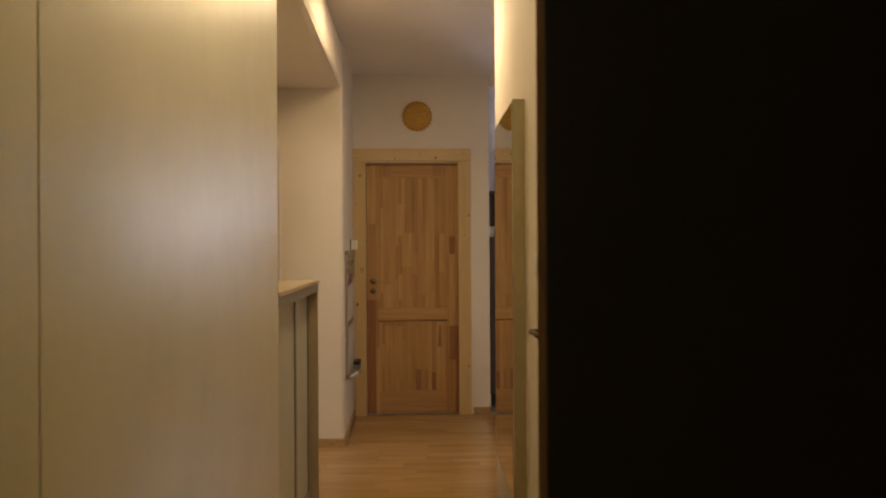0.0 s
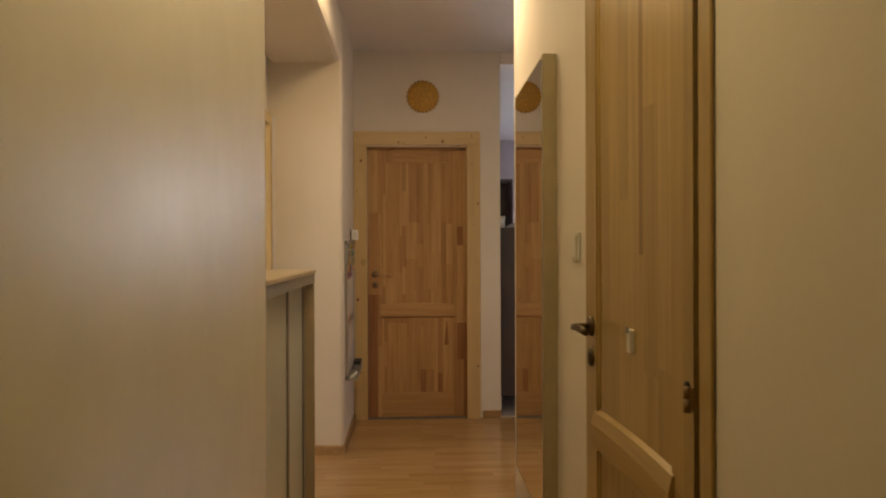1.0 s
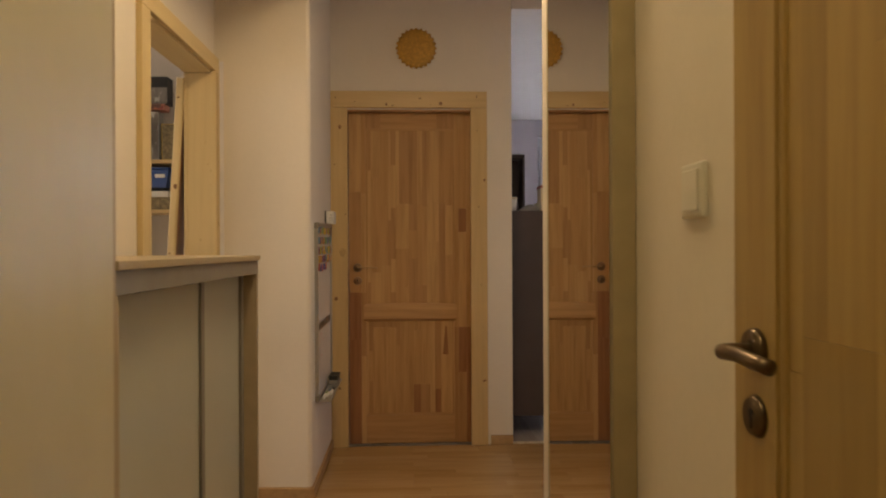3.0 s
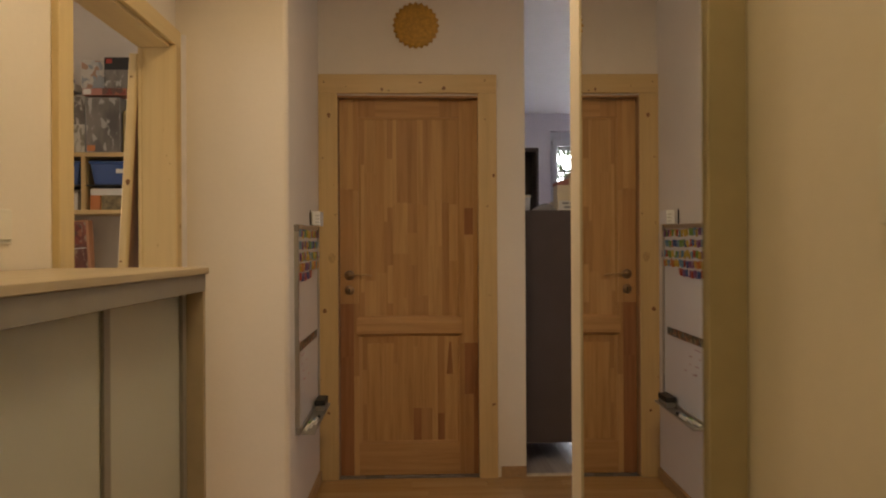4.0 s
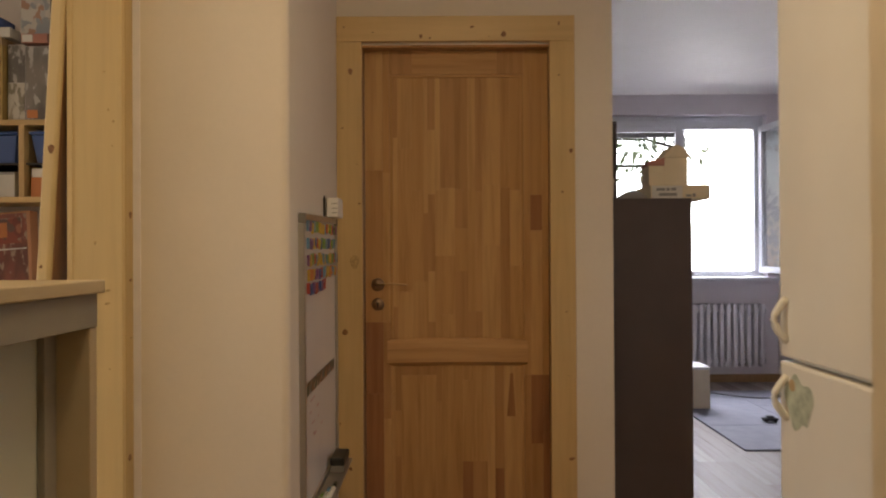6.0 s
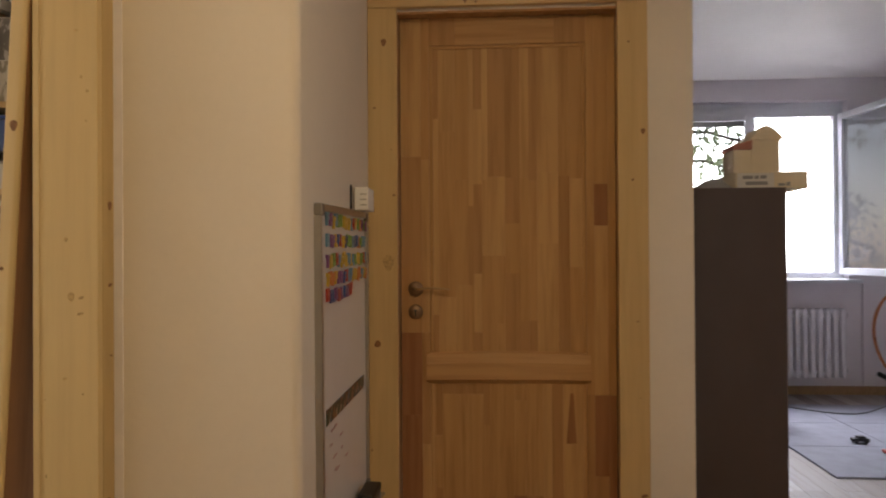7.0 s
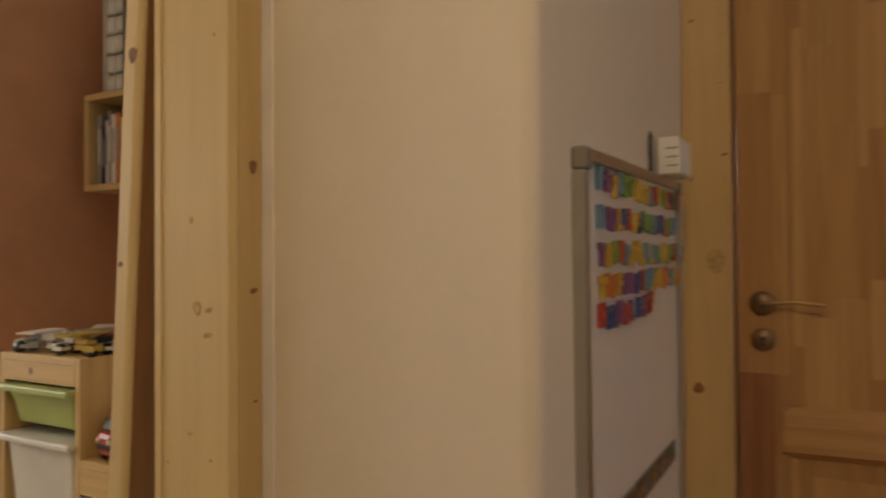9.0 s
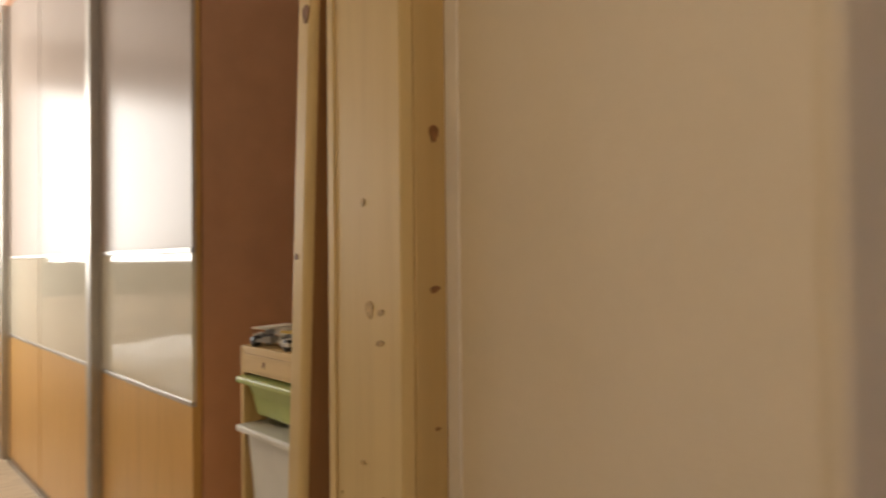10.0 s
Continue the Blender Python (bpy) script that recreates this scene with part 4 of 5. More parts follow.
# ---- fridge niche ----
fr = thing("fridge", (0.712, 3.66, 0), "white two-door fridge freezer with curved handles", "fridge")
block("body", (0.03, 0.62, 0.0, 0.56, 0.03, 1.80), M["fridge"], fr, "", 0.006)
upper = block("upper_door", (0.0, 0.028, 0.0, 0.56, 0.949, 1.80), M["fridge"], fr, "", 0.007)
lower = block("lower_door", (0.0, 0.028, 0.0, 0.56, 0.05, 0.941), M["fridge"], fr, "", 0.007)
for owner, z0, z1 in ((upper, 0.985, 1.075), (lower, 0.82, 0.91)):
    bm = bmesh.new()
    pts = [(0.0 - 0.022 * (1 - abs(i / 5 - 1) ** 1.6) * 1.25, 0.525, z0 + (z1 - z0) * i / 10) for i in range(11)]
    pipe(bm, pts, 0.008, 10)
    part("handle", bm, M["white_plastic"], owner, "curved white plastic handle", 0, True)
bm = bmesh.new()
rim = [bm.verts.new((-0.0012, 0.475 + 0.055 * (1 + 0.18 * math.sin(3 * a)) * math.cos(a), 0.862 + 0.052 * (1 + 0.2 * math.cos(5 * a)) * math.sin(a))) for a in [2 * math.pi * i / 28 for i in range(28)]]
low = [bm.verts.new((0.0, v.co.y, v.co.z)) for v in rim]
bm.faces.new(rim)
for i in range(28):
    bm.faces.new((rim[i], low[i], low[(i + 1) % 28], rim[(i + 1) % 28]))
decal = part("decal", bm, M["sage_print"], lower, "pale green sticker")
bm = bmesh.new()
tube(bm, (-0.0012, 0.50, 0.895), (-0.0022, 0.50, 0.895), 0.013, 0.013, 12)
part("spot", bm, M["card"], lower, "small brown sticker")

# ---- bedroom beyond the opening ----
dc = thing("dark_cabinet", (0.60, 5.655, 0), "dark brown cabinet on short grey legs", "cabinet")
block("side", (0.0, 0.42, 0.0, 0.018, 0.115, 1.40), M["dark_lacquer"], dc, "", 0.002)
block("side", (0.0, 0.42, 0.83, 0.848, 0.115, 1.40), M["dark_lacquer"], dc, "", 0.002)
block("top", (0.0, 0.42, 0.0185, 0.8295, 1.38, 1.40), M["dark_lacquer"], dc, "", 0.002)
block("bottom", (0.0, 0.42, 0.0185, 0.8295, 0.115, 0.135), M["dark_lacquer"], dc, "", 0.002)
block("back", (0.0, 0.012, 0.0185, 0.8295, 0.1355, 1.3795), M["dark_lacquer"], dc)
for z0, z1 in ((0.14, 0.54), (0.545, 0.955), (0.96, 1.375)):
    d = block("drawer_front", (0.405, 0.424, 0.021, 0.827, z0, z1), M["dark_lacquer"], dc, "", 0.002)
    bm = bmesh.new()
    tube(bm, (0.4245, 0.424, (z0 + z1) / 2), (0.445, 0.424, (z0 + z1) / 2), 0.010, 0.013, 12)
    part("knob", bm, M["steel"], d, "steel knob", 0, True)
for x in (0.05, 0.385):
    for y in (0.04, 0.80):
        block("leg", (x - 0.025, x + 0.025, y - 0.025, y + 0.025, 0.0, 0.1145), M["alu"], dc, "grey metal leg", 0.003)

hb = thing("flat_box", (0.868, 5.72, 1.4005), "flat cream cardboard box with dark print on the cabinet", "box")
block("carton", (0.0, 0.255, 0.0, 0.26, 0.0, 0.062), M["paper_box"], hb, "", 0.003)
block("label_panel", (0.004, 0.135, -0.0008, -0.0001, 0.004, 0.058), M["paper"], hb, "white label panel")
for u0, u1, v0, v1 in ((0.024, 0.060, 0.036, 0.048), (0.066, 0.080, 0.036, 0.048), (0.086, 0.108, 0.037, 0.049), (0.034, 0.112, 0.014, 0.027), (0.150, 0.172, 0.010, 0.020), (0.178, 0.190, 0.010, 0.024)):
    block("print_bar", (u0, u1, -0.0016, -0.0009, v0, v1), M["grey"], hb)
cap = thing("cloth_cap", (0.795, 5.80, 1.4005), "folded grey cloth cap on the dark cabinet", "cap")
bm = bmesh.new()
N = 14
grid = [[bm.verts.new((-0.07 + 0.14 * i / N, -0.06 + 0.12 * j / N, 0.002 + 0.062 * max(0.0, math.sin(math.pi * min(1.0, (i + 1.5) / (N + 2)))) ** 0.8 * (i / N) ** 0.6 * max(0.0, math.sin(math.pi * (j + 0.5) / (N + 1))) ** 0.5 + 0.006 * noise.noise(Vector((i * 0.7, j * 0.7, 1.0))))) for j in range(N + 1)] for i in range(N + 1)]
for i in range(N):
    for j in range(N):
        bm.faces.new((grid[i][j], grid[i + 1][j], grid[i + 1][j + 1], grid[i][j + 1]))
rim_ = [grid[i][0] for i in range(N + 1)] + [grid[N][j] for j in range(1, N + 1)] + [grid[i][N] for i in range(N - 1, -1, -1)] + [grid[0][j] for j in range(N - 1, 0, -1)]
foot_ = [bm.verts.new((v.co.x, v.co.y, 0.0)) for v in rim_]
for k in range(len(rim_)):
    q = (k + 1) % len(rim_)
    bm.faces.new((rim_[k], rim_[q], foot_[q], foot_[k]))
bm.faces.new(foot_)
part("cloth", bm, M["grey"], cap, "", 0, True)

hs = thing("toy_house", (0.872, 5.76, 1.463), "cream cardboard toy house with pitched roof", "toy house")
block("annex", (0.0, 0.066, 0.0, 0.12, 0.0, 0.086), M["paper_box"], hs, "", 0.002)
block("tower", (0.0665, 0.168, 0.0, 0.13, 0.0, 0.122), M["paper_box"], hs, "", 0.002)


def roof(points, y0, y1, material, name, label):
    """A gable prism from its front outline."""
    bm = bmesh.new()
    a = [bm.verts.new((x, y0, z)) for x, z in points]
    b = [bm.verts.new((x, y1, z)) for x, z in points]
    bm.faces.new(a)
    bm.faces.new(b[::-1])
    for i in range(len(points)):
        k = (i + 1) % len(points)
        bm.faces.new((a[i], b[i], b[k], a[k]))
    part(name, bm, material, hs, label)


roof([(0.060, 0.1225), (0.176, 0.1225), (0.178, 0.130), (0.143, 0.166), (0.120, 0.176), (0.100, 0.168)], -0.006, 0.136, M["paper_box"], "roof", "")
roof([(-0.004, 0.0865), (0.066, 0.0865), (0.066, 0.122), (0.058, 0.118), (0.0, 0.104)], -0.006, 0.126, M["rose_card"], "lean_to_roof", "faded red roof")
jar = thing("white_tub", (0.675, 5.74, 1.4005), "small white plastic tub on the dark cabinet", "tub")
bm = bmesh.new()
tube(bm, (0, 0, 0), (0, 0, 0.075), 0.036, 0.04, 18)
tub = part("pot", bm, M["paper"], jar, "", 0, True)
bm = bmesh.new()
tube(bm, (0, 0, 0.0755), (0, 0, 0.088), 0.043, 0.043, 18)
part("lid", bm, M["paper_box"], jar, "", 0, True)
dk = thing("display_case", (0.62, 6.22, 1.4005), "dark brown display case with a pale pane", "case")
block("back", (0.0, 0.225, 0.17, 0.18, 0.0, 0.425), M["dark_lacquer"], dk)
block("side", (0.0, 0.016, 0.0, 0.1695, 0.0, 0.425), M["dark_lacquer"], dk, "", 0.002)
block("side", (0.209, 0.225, 0.0, 0.1695, 0.0, 0.425), M["dark_lacquer"], dk, "", 0.002)
block("lid", (0.0165, 0.2085, 0.0, 0.1695, 0.40, 0.425), M["dark_lacquer"], dk)
block("pale_pane", (0.03, 0.08, 0.12, 0.125, 0.06, 0.36), M["milky"], dk, "pale narrow pane")
block("shelf", (0.0165, 0.2085, 0.0, 0.1695, 0.0, 0.02), M["dark_lacquer"], dk)

win = thing("window_1", (0, 9.20, 0), "white plastic window with one sash open inwards", "window", "", "structure")
fw = 0.055
OPEN_X0, OPEN_X1, OPEN_Z0, OPEN_Z1 = 2.185, 2.815, 1.0, 2.29
block("window_frame", (WIN[0], WIN[1], 0.0, 0.07, OPEN_Z1, WIN[3]), M["white_frame"], win, "", 0.004)
block("window_frame", (WIN[0], WIN[1], 0.0, 0.07, WIN[2], OPEN_Z0), M["white_frame"], win, "", 0.004)
for x0, x1 in ((WIN[0], WIN[0] + fw), (2.125, OPEN_X0), (OPEN_X1, WIN[1])):
    block("window_frame", (x0, x1, 0.0, 0.07, OPEN_Z0 + 0.0005, OPEN_Z1 - 0.0005), M["white_frame"], win, "", 0.004)
block("shutter_lip", (WIN[0], WIN[1], -0.012, -0.0005, WIN[3] - 0.05, WIN[3] - 0.03), M["white_frame"], win, "thin white shutter lip", 0.002)


def sash(parent, x0, x1, z0, z1, y0):
    """A glazed sash in the parent's xz plane."""
    s = 0.055
    f = block("sash", (x0, x0 + s, y0, y0 + 0.055, z0, z1), M["white_frame"], parent, "", 0.004)
    for b in ((x1 - s, x1, y0, y0 + 0.055, z0, z1), (x0 + s, x1 - s, y0, y0 + 0.055, z0, z0 + s), (x0 + s, x1 - s, y0, y0 + 0.055, z1 - s, z1)):
        block("sash_bar", b, M["white_frame"], f, "", 0.004)
    block("pane", (x0 + s, x1 - s, y0 + 0.025, y0 + 0.031, z0 + s, z1 - s), M["glass"], f).visible_shadow = False
    return f


sash(win, WIN[0] + 0.025, 2.138, OPEN_Z0 - 0.02, OPEN_Z1 + 0.02, -0.0565)
block("blind_box", (WIN[0] + 0.09, 2.07, -0.075, -0.057, 2.205, 2.25), M["grey"], win, "grey rolled-up blind")
opened = thing("open_sash", (OPEN_X1 + 0.03, 9.19, 0), "white window sash swung open into the room", "window sash", "", "structure", -84)
sash(opened, 0.0, 0.70, OPEN_Z0 - 0.02, OPEN_Z1 + 0.02, 0.0)
bm = bmesh.new()
cuboid(bm, 0.66, 0.68, -0.03, 0.0, 1.55, 1.66)
part("handle", bm, M["white_plastic"], opened, "white window handle", 0.004)
solid("window_sill", [(WIN[0] - 0.05, WIN[1] + 0.05, 8.98, 9.20, WIN[2] - 0.028, WIN[2] - 0.001)], M["white_frame"], "white window sill board", "window sill", 0.003)
solid("niche_edge", [(2.985, 3.0, 9.085, 9.1195, 0.075, WIN[2] - 0.04), (1.30, 1.315, 9.085, 9.1195, 0.075, WIN[2] - 0.04)], M["room_wall"], "plaster edge of the radiator niche", "niche", 0.004)
rad = thing("radiator", (1.63, 9.0, 0.15), "white ribbed column radiator below the window", "radiator")
for i in range(20):
    bm = bmesh.new()
    cuboid(bm, i * 0.06 + 0.008, i * 0.06 + 0.048, 0.0, 0.10, 0.0, 0.56)
    part("rib", bm, M["radiator"], rad, "", 0.012)
for z in (0.05, 0.50):
    bm = bmesh.new()
    tube(bm, (0.0, 0.05, z), (1.21, 0.05, z), 0.022, 0.022, 14)
    part("manifold", bm, M["radiator"], rad, "", 0, True)

def hoop_toy(at, rx, rz, lean, colors, label):
    """A ring of plastic tube segments that leans against the wall."""
    h = thing("toy_hoop", at, label, "hoop", "toy hoops by the wall")
    for k in range(8):
        bm = bmesh.new()
        pts = []
        for j in range(9):
            a = 2 * math.pi * (k + j / 8) / 8
            pts.append((rx * math.cos(a), lean * (rz * (1 + math.sin(a))), 0.016 + rz * (1 + math.sin(a))))
        pipe(bm, pts, 0.0115, 10)
        part("segment", bm, M[colors[k % len(colors)]], h, "", 0, True)
    return h


hoop_toy((3.34, 8.80, 0.07), 0.37, 0.41, 0.22, ("orange", "yellow", "orange", "orange"), "large orange and yellow toy hoop leaning on the wall")
hoop_toy((3.18, 8.72, 0.20), 0.13, 0.28, 0.20, ("yellow", "orange", "orange", "rose_card"), "small orange toy hoop hanging in the larger one")
rack_toy = thing("plastic_toy", (3.06, 8.76, 0.0), "grey and orange plastic toy stand beside the hoops", "toy")
bm = bmesh.new()
pipe(bm, [(0.02, 0.0, 0.02), (0.03, 0.01, 0.25), (0.02, 0.02, 0.48)], 0.014, 10)
part("post", bm, M["grey"], rack_toy, "grey post", 0, True)
bm = bmesh.new()
cuboid(bm, -0.05, 0.30, -0.02, 0.05, 0.40, 0.50)
part("bridge", bm, M["orange"], rack_toy, "orange plastic bridge", 0.02)
bm = bmesh.new()
pipe(bm, [(-0.16, -0.06, 0.24), (-0.06, -0.05, 0.19), (0.04, -0.04, 0.165), (0.16, -0.02, 0.17)], 0.018, 8)
part("strut", bm, M["black"], rack_toy, "dark strut", 0, True)

bench = thing("dark_bench", (1.996, 5.62, 0.0), "low dark brown padded bench with rounded corners", "bench")
block("body", (0.0, 0.55, 0.0, 1.12, 0.03, 0.44), M["dark_lacquer"], bench, "", 0.02)
block("cushion", (-0.004, 0.554, -0.004, 1.124, 0.4405, 0.497), M["dark_lacquer"], bench, "", 0.024)
for lx in (0.04, 0.51):
    for ly in (0.04, 1.08):
        block("foot", (lx - 0.02, lx + 0.02, ly - 0.02, ly + 0.02, 0.0, 0.0295), M["black"], bench)
bag = thing("dark_bag", (3.13, 8.62, 0.0), "small dark crumpled bag on the floor", "bag")
bm = bmesh.new()
bmesh.ops.create_icosphere(bm, subdivisions=3, radius=0.085)
for v in bm.verts:
    v.co *= 1 + 0.25 * noise.noise(v.co * 9)
    v.co.z = max(0.0, v.co.z * 0.9 + 0.10)
part("cloth", bm, M["black"], bag, "", 0, True)
for k, (x, y, c) in enumerate(((2.20, 7.56, "black"), (2.25, 7.30, "red"))):
    toy = thing("toy_car", (x, y, 0.012), "small dark toy car on the mat" if c == "black" else "small red toy car on the mat", "toy car")
    bm = bmesh.new()
    cuboid(bm, -0.05, 0.05, -0.022, 0.022, 0.010, 0.028)
    part("body", bm, M[c], toy, "", 0.006)
    bm = bmesh.new()
    cuboid(bm, -0.022, 0.026, -0.018, 0.018, 0.0282, 0.042)
    part("cabin", bm, M[c], toy, "", 0.005)
    for wx in (-0.03, 0.03):
        for wy in (-0.024, 0.018):
            bm = bmesh.new()
            tube(bm, (wx, wy, 0.010), (wx, wy + 0.006, 0.010), 0.010, 0.010, 12)
            part("wheel", bm, M["black"], toy, "", 0, True)
fm = thing("play_mat", (1.745, 6.875, 0.0), "grey puzzle foam play mat on the floor", "mat")
for i in range(3):
    for j in range(3):
        bm = bmesh.new()
        cuboid(bm, i * 0.60, i * 0.60 + 0.596, j * 0.60, j * 0.60 + 0.596, 0.0, 0.011)
        part("tile", bm, M["mat"], fm, "", 0.003)
crate = thing("storage_box", (1.775, 7.975, 0.0115), "low cream storage box standing on the foam play mat", "box")
block("body", (0.0, 0.172, 0.0, 0.26, 0.0, 0.288), M["paper_box"], crate, "", 0.004)
block("lid", (-0.004, 0.180, -0.004, 0.264, 0.2885, 0.308), M["linen"], crate, "white lid", 0.005)
cable = thing("cable", (2.4, 8.2, 0.004), "thin dark cable lying on the bedroom floor", "cable")
bm = bmesh.new()
pipe(bm, [(-0.75 + 0.1 * i, 0.5 * math.sin(i * 0.55) * 0.35 + 0.3, 0.012) for i in range(16)], 0.004, 6)
part("cord", bm, M["black"], cable, "", 0, True)

# tree outside the window
tree = thing("tree", (1.45, 13.0, -2.0), "bare-limbed leafy tree against a bright sky", "tree")
rt = random.Random(8)
bm = bmesh.new()
pipe(bm, [(0.0, 0, -2.0), (0.1, 0, 0.5), (0.0, 0.1, 2.5), (0.2, 0.1, 5.0), (0.1, 0.0, 8.0)], 0.16, 10)
part("trunk", bm, M["bark"], tree, "", 0, True)
tips = []
for k in range(26):
    z, a, ln = 1.4 + 0.24 * k, rt.uniform(0, 6.28), rt.uniform(1.2, 2.4)
    d = Vector((math.cos(a), 0.5 * math.sin(a), 0.25))
    pts = [Vector((0.05, 0.05, z)) + d * ln * u + Vector((rt.uniform(-0.1, 0.1), 0, rt.uniform(-0.12, 0.12) - 0.5 * u * u)) for u in (0, 0.25, 0.5, 0.75, 1.0)]
    bm = bmesh.new()
    pipe(bm, pts, 0.028, 6)
    part("limb", bm, M["bark"], tree, "", 0, True)
    tips += pts[1:]
bm = bmesh.new()
for k in range(4500):
    p = rt.choice(tips) + Vector((rt.gauss(0, 0.16), rt.gauss(0, 0.16), rt.gauss(-0.08, 0.15)))
    q = Euler((rt.uniform(0, 6), rt.uniform(0, 6), rt.uniform(0, 6))).to_matrix()
    s = rt.uniform(0.05, 0.10)
    vs = [bm.verts.new(p + q @ Vector(c) * s) for c in ((-1, 0, 0), (0, -0.4, 0), (1, 0, 0), (0, 0.4, 0.1))]
    bm.faces.new(vs)
part("crown", bm, M["leafage"], tree)

# ---- side room ----
wr = thing("sliding_wardrobe", (-2.26, 4.845, 0), "sliding-door wardrobe with beech, white and cream panels", "wardrobe")
block("carcass", (-3.5, 0.0, 0.03, NORTH - 4.845 - 0.014, 0.0, 2.672), M["wardrobe_brown"], wr, "brown side board")
for x0, x1, y0 in ((-0.895, -0.004, 0.0), (-1.93, -0.955, 0.002), (-2.70, -1.945, 0.002), (-3.48, -2.76, 0.0)):
    d = block("sliding_door", (x0, x1, y0 + 0.012, y0 + 0.026, 0.032, 2.62), M["orange_veneer"], wr, "orange beech sliding door")
    block("lower_panel", (x0, x1, y0, y0 + 0.0118, 0.05, 0.728), M["orange_veneer"], d, "orange beech panel")
    block("middle_panel", (x0, x1, y0, y0 + 0.0118, 0.744, 1.168), M["cream_glass"], d, "glossy cream panel")
    block("upper_panel", (x0, x1, y0, y0 + 0.0118, 1.184, 2.61), M["gloss_white"], d, "glossy white panel")
    block("rail", (x0, x1, y0 - 0.004, y0 + 0.0118, 0.7285, 0.7435), M["alu"], d, "", 0.002)
    block("rail", (x0, x1, y0 - 0.004, y0 + 0.0118, 1.1685, 1.1835), M["alu"], d, "", 0.002)
for x in (-0.955, -2.76):
    block("stile", (x + 0.0005, x + 0.0595, -0.040, 0.028, 0.032, 2.62), M["alu"], wr, "satin aluminium grip stile", 0.006)
block("pelmet", (-3.5, 0.0, 0.0, 0.0295, 2.6205, 2.672), M["wardrobe_brown"], wr)
block("base_rail", (-3.5, 0.0, 0.0, 0.0295, 0.0, 0.03), M["alu"], wr)

bed = thing("bed", (-5.75, 2.5, 0), "bed with white duvet below the children's room window", "bed")
block("frame", (0.0, 1.95, 0.0, 1.75, 0.12, 0.30), M["light_pine_x"], bed, "", 0.008)
for lx in (0.04, 1.91):
    for ly in (0.04, 1.71):
        block("leg", (lx - 0.03, lx + 0.03, ly - 0.03, ly + 0.03, 0.0, 0.1195), M["light_pine"], bed)
block("mattress", (0.03, 1.92, 0.03, 1.72, 0.301, 0.46), M["linen"], bed, "", 0.03)
bm = bmesh.new()
N = 26
grid = [[bm.verts.new((0.02 + 1.91 * i / N, 0.02 + 1.71 * j / N, 0.475 + 0.13 * (min(i, N - i, j, N - j, 4) / 4) ** 0.5 + 0.05 * noise.noise(Vector((i * 0.21, j * 0.25, 3.0))))) for j in range(N + 1)] for i in range(N + 1)]
for i in range(N):
    for j in range(N):
        bm.faces.new((grid[i][j], grid[i + 1][j], grid[i + 1][j + 1], grid[i][j + 1]))
edge = [grid[i][0] for i in range(N + 1)] + [grid[N][j] for j in range(1, N + 1)] + [grid[i][N] for i in range(N - 1, -1, -1)] + [grid[0][j] for j in range(N - 1, 0, -1)]
foot = [bm.verts.new((v.co.x, v.co.y, 0.461)) for v in edge]
for k in range(len(edge)):
    q = (k + 1) % len(edge)
    bm.faces.new((edge[k], edge[q], foot[q], foot[k]))
part("duvet", bm, M["linen"], bed, "puffy white duvet", 0, True)

ts = thing("toy_storage", (-2.005, 4.87, 0), "stepped pine toy storage frame with plastic trays", "storage unit")
D = 0.42
block("side", (0.0, 0.018, 0.0, D, 0.0, 0.925), M["light_pine"], ts, "", 0.002)
block("side", (0.302, 0.320, 0.0, D, 0.0, 0.925), M["light_pine"], ts, "", 0.002)
block("side", (0.622, 0.640, 0.0, D, 0.0, 0.692), M["light_pine"], ts, "", 0.002)
block("top", (0.0185, 0.3015, 0.0, D, 0.907, 0.925), M["light_pine_x"], ts, "", 0.001)
block("fascia", (0.0185, 0.3015, 0.0, 0.018, 0.858, 0.9065), M["light_pine_x"], ts, "", 0.001)
block("step", (0.3205, 0.6215, 0.0, D, 0.674, 0.692), M["light_pine_x"], ts, "", 0.001)
block("fascia", (0.3205, 0.6215, 0.0, 0.018, 0.612, 0.6735), M["light_pine_x"], ts, "", 0.001)
knots(ts, [(0.13, -0.0004, 0.885, 1.2)], 0, -1, 0)
knots(ts, [(0.3204, 0.12, 0.80, 1.2), (0.3204, 0.06, 0.72, 1.0)], 1, 0, 0)


def tray(x0, x1, z0, z1, color, label):
    """A tapered plastic tray with a rolled rim that hangs in the storage frame."""
    t = thing("storage_tray", (-2.005 + x0, 4.86, z0), label, "tray", "trays in the toy storage")
    bm = bmesh.new()
    w, h, d = x1 - x0, z1 - z0, 0.40
    rings = []
    for k, z in ((0.030, 0.0), (0.022, h * 0.5), (0.012, h - 0.018)):
        rings.append([bm.verts.new(p) for p in ((k, k, z), (w - k, k, z), (w - k, d - k, z), (k, d - k, z))])
    for a, b in zip(rings, rings[1:]):
        for i in range(4):
            bm.faces.new((a[i], a[(i + 1) % 4], b[(i + 1) % 4], b[i]))
    bm.faces.new(rings[0][::-1])
    bm.faces.new(rings[-1])
    part("bin", bm, M[color], t, "", 0.006)
    block("rim", (-0.004, w + 0.004, -0.012, d, h - 0.0175, h), M[color], t, "", 0.005)


tray(0.020, 0.300, 0.750, 0.850, "green", "lime green plastic tray in the storage frame")
tray(0.020, 0.300, 0.40, 0.727, "milky", "deep milky white plastic tray in the storage frame")
tray(0.322, 0.620, 0.43, 0.605, "milky", "milky white plastic tray under the step")
tray(0.020, 0.300, 0.10, 0.380, "milky", "deep milky white plastic tray in the storage frame")


